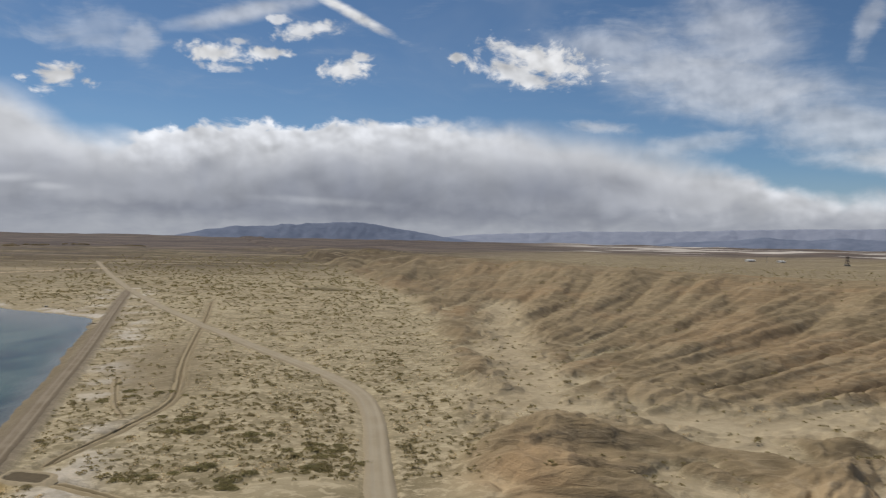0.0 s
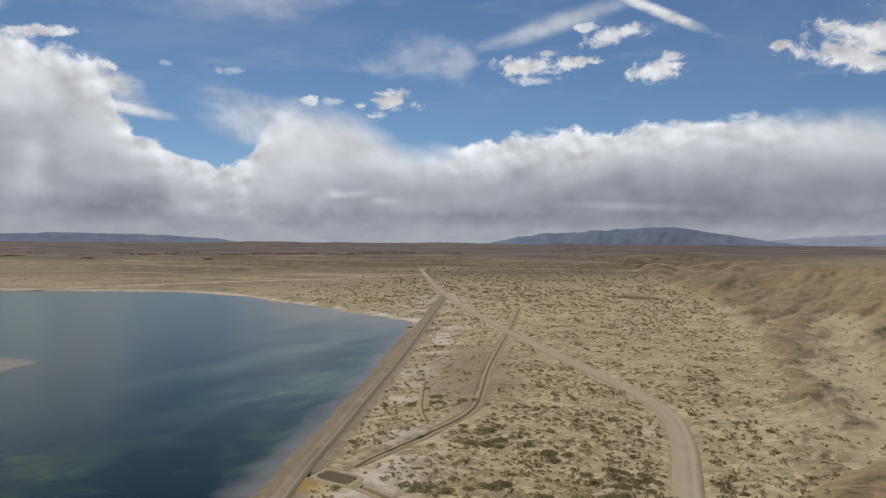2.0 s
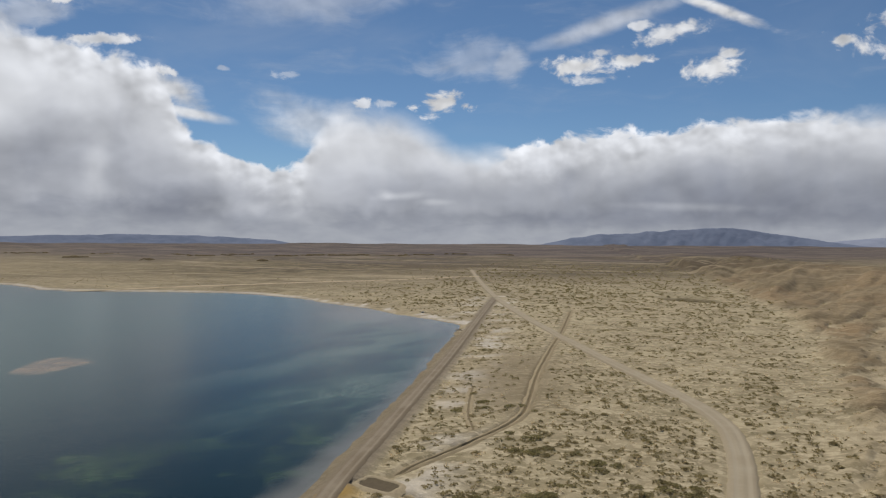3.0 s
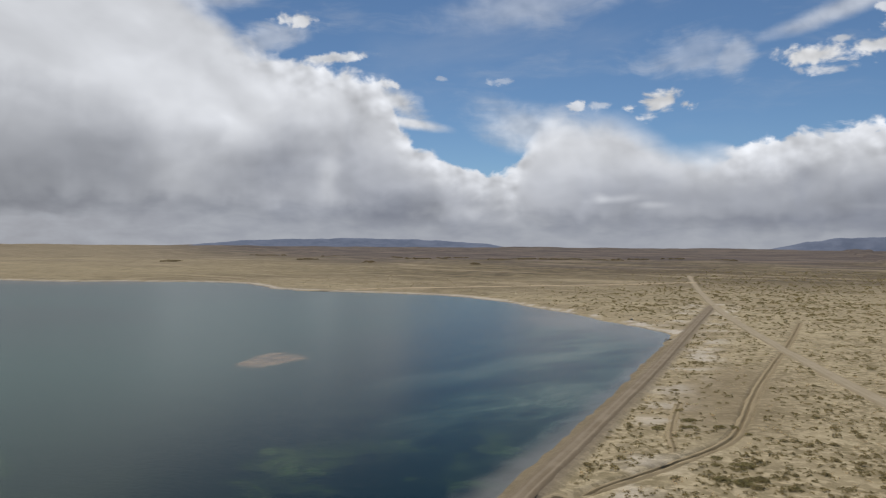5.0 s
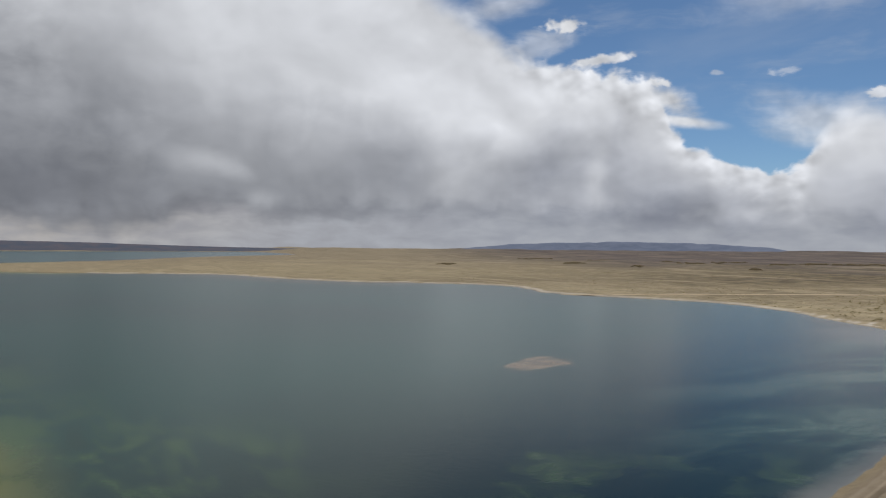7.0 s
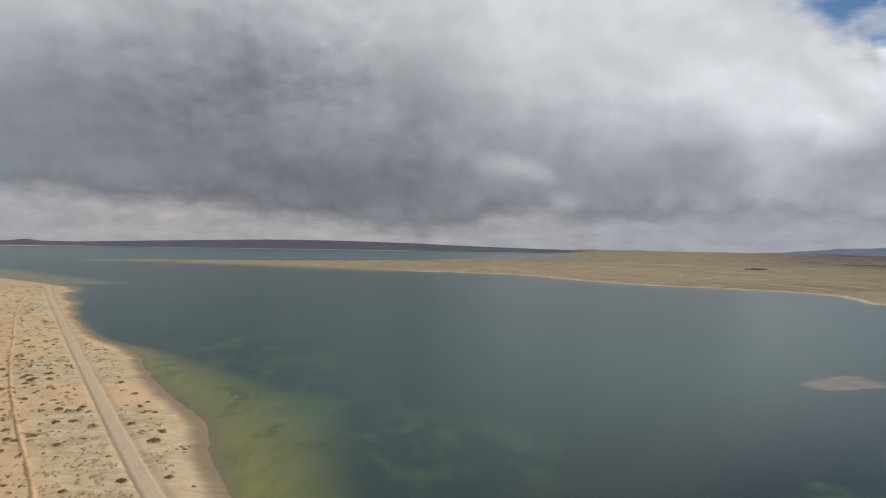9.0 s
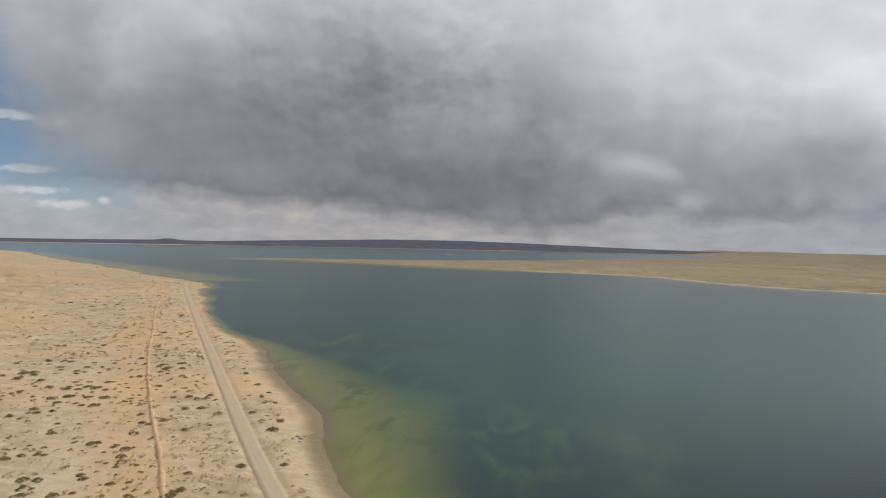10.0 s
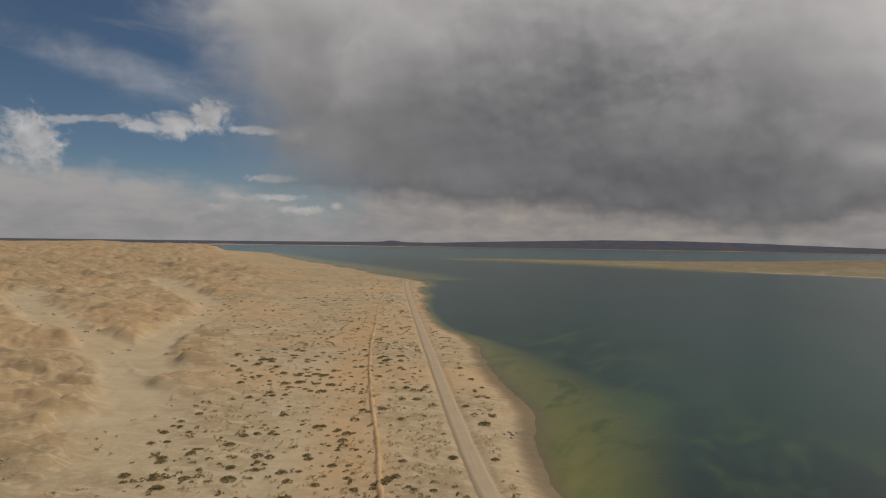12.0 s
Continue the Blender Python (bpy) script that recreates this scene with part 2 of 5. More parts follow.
        v = add(oval(pw if re > 0.5 else p, a, e, ra, re, tilt), dev(mid, 0.9), dev(fine, 0.5 if re < 0.5 else 0.2))
        shade = add(shade, g.step(v, 0.0, 1.25, level, 0.0))
    # hanging lumps under the dark cloud
    bulge = mul(g.math("SUBTRACT", head, head_up), g.step(oval(p, 101.0, 13.5, 13.0, 8.5, 0), 0.35, 1.1, 0.20, 0.06))
    shade = g.math("SUBTRACT", shade, mul(bulge, 1.1))
    shade = mul(g.math("MAXIMUM", shade, 0.0), g.step(rim, 0.2, 3.4))
    shade = g.math("MINIMUM", shade, 1.0)
    relief = add(mul(g.math("SUBTRACT", roll, roll_up), 0.55), mul(mul(g.math("SUBTRACT", head, head_up), g.step(rim, 3.2, 0.4, 0.10, 1.0)), g.step(sharp, 0.1, 0.8, 0.10, 0.85)))
    lit = add(g.step(az, 42.0, 70.0, 0.0, -0.05), g.step(az, -18.0, 12.0, 0.86, 1.0), mul(relief, g.step(az, 50.0, 75.0, 1.5, 0.8)), dev(soft, 0.30), mul(dev(mid, 0.24), g.step(az, 45.0, 65.0, 1.0, 0.1)), mul(dev(shaft, 0.26), g.step(el, 9.0, 3.0)), mul(g.step(rim, 1.6, 0.2, 0.0, 0.12), sharp))
    white = g.vec("SCALE", (0.665, 0.685, 0.725))
    g.plug(white.node.inputs["Scale"], lit)
    rain = g.step(az, 52.0, 78.0)
    strip = g.mix(g.step(add(layer, dev(mid, 0.35)), 0.20, 0.86), g.mix(rain, (0.32, 0.34, 0.39), (0.315, 0.318, 0.345)), g.mix(g.step(oval(p, 96.0, 2.0, 22.0, 4.0, 0), 0.3, 1.2, 1.0, 0.0), (0.40, 0.42, 0.46), (0.47, 0.445, 0.42)))
    body = g.mix(g.step(add(hem_el, dev(layer, 0.8)), -0.3, 1.8), strip, white)
    gloom = g.vec("SCALE", g.mix(g.step(az, 45.0, 80.0), (0.150, 0.168, 0.220), (0.106, 0.115, 0.138)))
    g.plug(gloom.node.inputs["Scale"], add(1.0, mul(relief, g.step(az, 50.0, 75.0, 1.3, 0.6)), mul(dev(shaft, 0.4), g.step(el, 9.0, 3.0))))
    cloud = g.mix(shade, body, gloom)
    low = g.step(el, -0.5, 6.0, g.step(az, 0.0, 60.0, 0.55, 0.75), 0.0)
    puff = g.vec("SCALE", (0.74, 0.75, 0.77))
    g.plug(puff.node.inputs["Scale"], add(0.90, mul(g.math("SUBTRACT", head, head_up), 0.9), dev(fine, 0.3)))

    blue = g.vec("MULTIPLY", sky.outputs[0], (0.049, 0.059, 0.065))
    c = g.mix(low, blue, (0.36, 0.385, 0.42))
    c = g.mix(high, c, (0.5, 0.53, 0.58))
    c = g.mix(loose, c, puff)
    pale = g.mix(g.step(add(layer, dev(mid, 0.3)), 0.25, 0.8), (0.34, 0.355, 0.40), (0.44, 0.445, 0.475))
    c = g.mix(mul(bank2, 0.85), c, g.mix(g.step(add(el, dev(layer, 2.0)), 0.8, 4.0), pale, (0.50, 0.50, 0.52)))
    c = g.mix(bank, c, cloud)
    # below the horizon: the tone of the plain
    c = g.mix(g.step(el, -6.0, -1.0), (0.2, 0.17, 0.12), c)
    bg = g.add("ShaderNodeBackground")
    g.plug(bg.inputs[0], c)
    bg.inputs[1].default_value = 1.0
    out = g.add("ShaderNodeOutputWorld")
    g.tree.links.new(bg.outputs[0], out.inputs[0])


make_sky()
sun = new("sun", bpy.data.lights.new("sun", "SUN"))
sun.data.energy, sun.data.angle, sun.data.color = 3.4, radians(1.0), (1.0, 0.93, 0.82)
sun.matrix_world = look((0, 0, 0), (math.sin(radians(SUN_AZ)) * math.cos(radians(SUN_EL)), -math.cos(radians(SUN_AZ)) * math.cos(radians(SUN_EL)), -math.sin(radians(SUN_EL))))

# ---- plan ----
CENTRE = np.array((-2.0, 25.0))      # the grid of the ground is finest round the drone
SHORE_NEAR = [(-60, 60), (-73, 111), (-84, 145), (-100, 190), (-123, 255), (-140, 303), (-153, 341), (-170, 360), (-205, 378), (-250, 405), (-296, 428), (-369, 460),
              (-420, 457), (-490, 432), (-546, 412), (-592, 432), (-655, 452), (-709, 422), (-750, 388), (-785, 335), (-890, 279), (-1023, 251), (-1082, 190),
              (-1133, 85), (-1221, -23), (-1342, -167), (-1440, -320), (-1500, -460)]
SHORE_FAR = [(-1560, -420), (-1590, -210), (-1740, 30), (-1850, 150), (-2440, 460), (-2850, 900), (-3300, 1000), (-4000, 1050), (-4150, 600), (-4050, 0), (-4000, -900),
             (-3700, -1800), (-3300, -2400), (-2600, -2100), (-1950, -1400), (-1709, -1045), (-1404, -812), (-1145, -615), (-921, -420), (-722, -272), (-655, -212),
             (-470, -146), (-370, -102), (-310, -70), (-273, -48), (-236, -36), (-205, -22), (-182, -10), (-162, -3), (-143, 2), (-118, 10), (-95, 25), (-72, 42)]
ROAD_A = [(4, 60), (-7, 100), (-11, 137), (-14, 165), (-20, 192), (-38, 223), (-63, 260), (-97, 316), (-145, 395), (-206, 505), (-300, 690), (-432, 960)]
ROAD_B = [(-46, 55), (-69, 112), (-79, 143), (-93, 184), (-113, 244), (-154, 358), (-206, 505)]
DITCH_C = [(-132, 441), (-108, 353), (-99, 317), (-86, 265), (-76, 226), (-66, 194), (-61, 175), (-61, 162), (-62, 150), (-64, 137), (-64.8, 131), (-65.8, 125)]
TRACK_F = [(-560, 405), (-504, 424), (-467, 493), (-422, 579), (-382, 675), (-345, 790)]
DITCH_2 = [(-61, 119), (-57, 116.5), (-50, 113), (-40, 106)]
ROAD_D = [(-60, 28), (-90, 14), (-112, 2.5), (-136, -8.5), (-177, -26.5), (-238, -53), (-330, -93), (-446, -143), (-560, -192), (-644, -226)]
BERM_E = [(-70, 5), (-107, -13), (-133, -25), (-171, -44), (-240, -76), (-300, -101), (-420, -153), (-545, -200)]
HILL_BASE = [(30, 40), (-3, 111), (-1, 150), (-2, 200), (-8, 286), (-14, 396), (-35, 510), (-66, 628), (-150, 1000), (-300, 1500)]
CREST = [(420, 380), (290, 465), (215, 510), (163, 602), (61, 760), (-20, 960), (-123, 1300), (-280, 1800)]
SW_LINE = [(-40, 15)] + BERM_E[1:] + [(-720, -330), (-930, -480), (-1150, -670), (-1420, -870), (-1720, -1090), (-1960, -1440), (-2600, -2150)]
WASH = [(-92, -38), (-125, -70), (-150, -95), (-180, -128), (-230, -190), (-300, -280)]
WASH_2 = [(-175, -110), (-199, -136), (-260, -170), (-337, -201), (-420, -290), (-518, -388)]
WASH_3 = [(-199, -136), (-259, -236), (-300, -300), (-377, -372)]
WASH_N = [(-12, 188), (1, 188), (12, 180), (22, 171), (33, 162), (54, 158), (75, 160), (105, 168)]
WASH_M = [(24, 172), (24, 207), (23, 249), (27, 333), (35, 440)]


def chaikin(pts, closed=False, n=2):
    p = np.array(pts, float)
    for _ in range(n):
        q = np.roll(p, -1, 0) if closed else p[1:]
        o = p if closed else p[:-1]
        r = np.stack([o * 0.75 + q * 0.25, o * 0.25 + q * 0.75], 1).reshape(-1, 2)
        p = r if closed else np.vstack([p[:1], r, p[-1:]])
    return p


def line_distance(P, pts, closed=False):
    """Distance of the places P to a line, and on which side of it they lie (positive: left of its way)."""
    a = np.array(pts, float)
    b = np.roll(a, -1, 0) if closed else a[1:]
    best, side = np.full(len(P), 1e18), np.zeros(len(P))
    for (ax, ay), (bx, by) in zip(a, b):
        dx, dy = bx - ax, by - ay
        px, py = P[:, 0] - ax, P[:, 1] - ay
        t = np.clip((px * dx + py * dy) / (dx * dx + dy * dy), 0, 1)
        d = (px - t * dx) ** 2 + (py - t * dy) ** 2
        s = dx * py - dy * px
        m = d < best
        best[m], side[m] = d[m], s[m]
    return np.sqrt(best), np.sign(side)


def inside_of(P, pts):
    a = np.array(pts, float)
    hit = np.zeros(len(P), bool)
    x, y = P[:, 0], P[:, 1]
    for (ax, ay), (bx, by) in zip(a, np.roll(a, -1, 0)):
        if ay != by:
            hit ^= ((ay > y) != (by > y)) & (x < (bx - ax) * (y - ay) / (by - ay) + ax)
    return hit


def grad_noise(x, y, seed=0):
    xi, yi = np.floor(x).astype(np.int64), np.floor(y).astype(np.int64)
    fx, fy = x - xi, y - yi
    u, v = fx * fx * fx * (fx * (fx * 6 - 15) + 10), fy * fy * fy * (fy * (fy * 6 - 15) + 10)

    def corner(i, j):
        h = ((xi + i) * 374761393 + (yi + j) * 668265263 + seed * 1442695041) & 0x7FFFFFFF
        h = ((h ^ (h >> 13)) * 1274126177) & 0x7FFFFFFF
        a = ((h ^ (h >> 16)) & 1023) * (2 * np.pi / 1024)
        return np.cos(a) * (fx - i) + np.sin(a) * (fy - j)

    lo = corner(0, 0) * (1 - u) + corner(1, 0) * u
    hi = corner(0, 1) * (1 - u) + corner(1, 1) * u
    return (lo * (1 - v) + hi * v) * 1.5


def fbm(x, y, octaves=4, seed=0, gain=0.5):
    out, a = 0, 1.0
    for k in range(octaves):
        out = out + a * grad_noise(x * 2 ** k + 17.3 * k, y * 2 ** k - 9.1 * k, seed + k)
        a *= gain
    return out


def ridged(x, y, octaves=4, seed=0, gain=0.5):
    out, a = 0, 1.0
    for k in range(octaves):
        out = out + a * (1 - np.abs(grad_noise(x * 2 ** k + 5.7 * k, y * 2 ** k + 3.1 * k, seed + k)) * 1.9)
        a *= gain
    return out * (1 - gain) / (1 - gain ** octaves)


def billow(x, y, octaves=4, seed=0, gain=0.5):
    """Rounded swells with sharp creases between them, about 0 to 1."""
    out, a = 0, 1.0
    for k in range(octaves):
        out = out + a * np.abs(grad_noise(x * 2 ** k + 5.7 * k, y * 2 ** k + 3.1 * k, seed + k)) * 1.9
        a *= gain
    return out * (1 - gain) / (1 - gain ** octaves)


def smooth(v, lo, hi):
    t = np.clip((v - lo) / (hi - lo), 0, 1)
    return t * t * (3 - 2 * t)


LAKE = chaikin(SHORE_NEAR + SHORE_FAR, True, 1)


def terrain(P):
    """Height of the ground at the places P (n x 2), and the masks that its material uses."""
    x, y = P[:, 0], P[:, 1]
    r = np.hypot(x - CENTRE[0], y - CENTRE[1])
    wob = fbm(x / 60, y / 60, 3, 3) * np.clip(r / 60, 2, 14) * 0.55 + fbm(x / 9, y / 9, 2, 8) * 0.9
    d, _ = line_distance(P, LAKE, True)
    sd = np.where(inside_of(P, LAKE), -d, d) + wob * smooth(r, 60, 200)
    # plain
    big = fbm(x / 260, y / 260, 3, 11)
    z = 0.15 + 1.5 * (1 - np.exp(-np.maximum(sd, 0) / 14)) + 0.8 * big * smooth(sd, 15, 120) + 0.30 * fbm(x / 11, y / 11, 4, 21) * smooth(sd, 2, 20)
    z += np.maximum(0, fbm(x / 420, y / 420, 3, 31) - 0.1) * 9 * smooth(r, 900, 1800) * smooth(sd, 40, 260)
    az = np.degrees(np.arctan2(-(x - CENTRE[0]), y - CENTRE[1]))
    z += 17 * smooth(r, 2200, 4700) * smooth(sd, 60, 500) * (1 - smooth(np.abs(az), 96, 110))
    # badlands on the east
    db, sb = line_distance(P, chaikin(HILL_BASE, n=1))
    dc, sc = line_distance(P, chaikin(CREST, n=1))
    east, past = -sb * db, -sc * dc
    wx, wy = x + 14 * fbm(x / 45, y / 45, 3, 51), y + 14 * fbm(x / 45, y / 45, 3, 57)
    fx, fy = x + 52 + 0.12 * (wx - x), y - 84 + 0.12 * (wy - y)
    rho, fan = np.hypot(fx, fy), np.degrees(np.arctan2(fx, fy))       # spurs run down towards the lake, spread like a fan
    rise0 = np.hypot(x + 2, y - 108)
    t = np.clip(east / np.maximum(east - np.minimum(past, 0), 1), 0, 1) * (east > 0)
    hill = smooth(east, 0, 16) * (1 - 0.9 * smooth(past, -5, 60))
    front = smooth(rise0, 45, 130) * smooth(t, 0.04, 0.16)
    scarp = 16.5 * smooth(t, 0.12, 1.0) ** 1.15 * np.where(past > 0, 1 - 0.35 * smooth(past, 0, 900), 1)
    ribs = 0.80 * billow(fan / 5.0, rho / 380, 2, 61, 0.34) + 0.20 * billow(fan / 1.5, rho / 110, 3, 65, 0.45)
    mound = np.maximum(0, billow(wx / 40, wy / 40, 5, 71, 0.45) - 0.20)
    small = fbm(x / 6, y / 6, 3, 75)
    low = (6.0 * mound + 1.2 * (billow(wx / 16 + wy / 40, wy / 8, 3, 77, 0.5) - 0.3) * smooth(mound, 0.0, 0.15)) * (1 - front) + 0.3 * small
    rise = ((3.6 + rise0 / 85) * (ribs - 0.12) + 0.25 * small + 0.5 * (billow(fan / 0.9, rho / 60, 2, 79, 0.5) - 0.3)) * front * (1 - 0.85 * smooth(t, 0.62, 1.0))
    wn = np.minimum(line_distance(P, chaikin(WASH_N))[0], line_distance(P, chaikin(WASH_M))[0] * 1.3)
    dry = 0.9 * (1 - smooth(wn + 5 * small, 0, 22))
    hills = hill * (scarp * 1.0 + (low + rise) * (1 - dry))
    z = z + hills * (1 - 0.8 * smooth(r, 950, 1900))
    floor_n = hill * np.clip(dry + (1 - smooth(mound, 0.0, 0.10)) * (1 - front), 0, 1)
    # higher ground behind the south-west shore
    de, se = line_distance(P, chaikin(SW_LINE, n=1))
    inland = se * de
    sw = smooth(inland, 24, 58 + 60 * smooth(r, 200, 400)) * smooth(-x, 60, 110)
    dw = line_distance(P, chaikin(WASH))[0] / (6 + 7 * (1 - smooth(r, 140, 215)))
    dw2 = np.minimum(line_distance(P, chaikin(WASH_2))[0], line_distance(P, chaikin(WASH_3))[0]) / (5 + 0.012 * r)
    sand = 1 - smooth(np.minimum(dw, dw2) + 0.35 * fbm(x / 14, y / 14, 3, 83), 0.45, 1.45)
    tilt = 13 * smooth(inland, 20, 900 - 760 * smooth(r, 700, 1700)) ** 0.8 * smooth(r, 200, 1500)
    gull = np.maximum(0, billow((wx * 0.5 + wy) / 30, (wx - wy * 0.5) / 55, 4, 91, 0.42) - 0.16)
    z = z + sw * (tilt + ((4.6 + 2.2 * smooth(r, 300, 900)) * gull + 1.2 * (billow(x / 12 + y / 30, y / 12 - x / 30, 4, 87, 0.5) - 0.25)) * (1 - sand) + 0.2 * small * (1 - sand)) * (1 - 0.8 * smooth(r, 1700, 3200))
    # the shore bank that carries a track, and the tracks' own beds
    dA, dB, dD = (line_distance(P, chaikin(q))[0] for q in (ROAD_A, ROAD_B, ROAD_D))
    bank = 1 - smooth(dB, 1.8, 4.6)
    z = np.where(sd > -2, z * (1 - bank) + 1.75 * bank * smooth(sd, -2, 3), z)
    for q, w, h in ((dA, 3.4, 1.5), (dD, 3.0, 1.15)):
        m = 1 - smooth(q, w, w + 9)
        z = z * (1 - m) + m * h
    bed = np.minimum(np.minimum(dA - 2.9, dB - 2.7), dD - 2.4)
    z -= 0.28 * (1 - smooth(bed, -0.6, 0.5))
    dC = np.minimum(line_distance(P, np.vstack([chaikin(DITCH_C), [(-66, 121)]]))[0], line_distance(P, DITCH_2)[0])
    cut = np.exp(-(dC / 1.5) ** 4)
    z -= 0.75 * cut
    pit = np.maximum(np.abs((x + 64.5) * 0.96 - (y - 119.5) * 0.28) / 4.6, np.abs((x + 64.5) * 0.28 + (y - 119.5) * 0.96) / 3.0)
    z = z * smooth(pit, 0.85, 1.15) + 0.9 * (1 - smooth(pit, 0.85, 1.15))
    # lake bed
    shelf = 3.8 + 24 * np.exp(-((x + 190) ** 2 + (y + 5) ** 2) / 90 ** 2) + 40 * np.exp(-((x + 215) ** 2 + (y - 345) ** 2) / 75 ** 2) + 10 * smooth(r, 350, 900)
    shelf = np.where(x < -700, np.maximum(shelf, 60), shelf)
    depth = np.minimum(6, 0.9 * (np.maximum(-sd, 0) / shelf) ** 1.4)
    bar = np.exp(-(((x + 221) * -0.16 + (y - 175) * 0.99) / 17.0) ** 4 - (((x + 221) * 0.99 + (y - 175) * 0.16 + 0.3 * (y - 175)) / (10.0 + 0.2 * (y - 175))) ** 4) * (np.abs(y - 175) < 35)
    far_bar = np.exp(-((x + 2535) / 90) ** 4 - ((y + 90) / 75) ** 2) + np.exp(-((x + 1830) / 70) ** 4 - ((y - 100) / 40) ** 2)
    bar = smooth(bar, 0.12, 0.7)
    depth = depth * (1 - 0.92 * bar) * (1 - 0.99 * far_bar)
    z = np.where(sd < 0, 0.15 - 0.18 * smooth(-sd, 0, 2.0) - depth + 0.4 * np.maximum(far_bar - 0.2, 0), z)
    notch = np.exp(-(((x + 86) + 0.5 * (y - 566)) / 19) ** 4 - ((y - 566 - 9 * fbm(x / 20, y / 20, 2, 99)) / 16) ** 2)
    z -= 4.0 * notch
    near_b = np.exp(-((dB - 11) / 7) ** 2) * smooth(sd, 2, 8)
    salt = np.clip(0.6 * near_b * smooth(fbm(x / 16, y / 16, 3, 95), -0.25, 0.35) + 0.9 * (1 - smooth(sd + 7 * fbm(x / 12, y / 12, 3, 93), 2, 7)) * smooth(fbm(x / 22, y / 22, 3, 94), -0.25, 0.25) * (sd > 0) * smooth(y, 300, 345) * (x > -330) + 0.7 * (1 - smooth(sd, 4, 9)) * (sd > 0) * (x < -330) * (x > -1150) * (y > 60), 0, 1)
    pans = smooth(r, 2300, 2600) * smooth(-az, 5, 14) * smooth(fbm(az / 16, r / 210, 3, 97), 0.05, 0.2)
    south = smooth(0.42 * x + 110 - y + 14 * fbm(x / 30, y / 30, 3, 43), 0, 46)
    spit = smooth(-x, 620, 950) * (1 - smooth(y + 0.45 * x, -50, 900))
    masks = {
        "hill": np.clip(hill * (1 - floor_n) * smooth(hills, 0.2, 1.6) + sw * (1 - sand) * smooth(gull, 0.0, 0.12), 0, 1),
        "silt": np.clip(floor_n + sand * sw + 0.5 * smooth(inland, 2, 10) * (1 - smooth(inland, 18, 30)) * (1 - smooth(r, 220, 300)) * (y < 20), 0, 1),
        "salt": np.clip(salt + 1.0 * pans, 0, 1),
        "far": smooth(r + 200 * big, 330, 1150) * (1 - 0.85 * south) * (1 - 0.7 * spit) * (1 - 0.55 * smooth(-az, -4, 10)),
        "wet": (1 - smooth(sd, 0.3, 4.2)) * (1 - 0.45 * bar) * (1 - 0.85 * smooth(y, 290, 350) * (x > -330)) * (1 - 0.7 * (x < -330) * (y > 60)),
        "south": south,
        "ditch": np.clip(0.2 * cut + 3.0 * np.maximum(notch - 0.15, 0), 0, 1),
        "ochre": 0.65 * (x > -70) * np.exp(-(((x + 68) ** 2 + (y - 113) ** 2) / 4.0 ** 2) ** 2),
        "orange": np.clip(np.exp(-((inland - 5) / 7) ** 2) * (1 - smooth(r, 350, 550)) * (y < 20) + 0.7 * np.exp(-((x - 14) / 10) ** 2 - ((y - 122) / 11) ** 2), 0, 1),
        # rim: how strongly distance haze tints the ground colour
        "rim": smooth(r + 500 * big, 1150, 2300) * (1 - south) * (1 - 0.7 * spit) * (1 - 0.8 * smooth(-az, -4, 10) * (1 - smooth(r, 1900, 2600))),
        "bare": np.clip(1.3 * np.exp(-((x + 0.30 * (y - 215) + 78) / 13) ** 2 - ((y - 222) / 46) ** 4) + 0.5 * np.exp(-((sd - 16) / 9) ** 2) * smooth(y, 300, 370) * (x > -330), 0, 1),
        "bank": bank,
    }
    extra = {"sd": sd, "r": r, "road": np.minimum(bed, dC - 3), "bar": bar, "inland": inland, "sw": sw, "floor": floor_n, "sand": sand, "east": east}
    return z, masks, extra


# ---- materials ----
def material(name):
    m = bpy.data.materials.new(name)
    m.use_nodes = True
    return m, Net(m.node_tree)


def finish(g, colour, rough=0.9, height=None, dist=0.1, strength=0.6, spec=0.2):
    b = g.add("ShaderNodeBsdfPrincipled")
    g.plug(b.inputs["Base Color"], (*colour, 1.0) if isinstance(colour, tuple) else colour)
    g.plug(b.inputs["Roughness"], rough)
    b.inputs["Specular IOR Level"].default_value = spec
    if height is not None:
        n = g.add("ShaderNodeBump")
        n.inputs["Strength"].default_value, n.inputs["Distance"].default_value = strength, dist
        g.plug(n.inputs["Height"], height)
        g.plug(b.inputs["Normal"], n.outputs[0])
    out = g.add("ShaderNodeOutputMaterial")
    g.tree.links.new(b.outputs[0], out.inputs[0])
    return b


def place(g):
    return g.add("ShaderNodeNewGeometry").outputs["Position"]


def attr(g, name):
    n = g.add("ShaderNodeAttribute")
    n.attribute_name = name
    return n.outputs["Fac"]


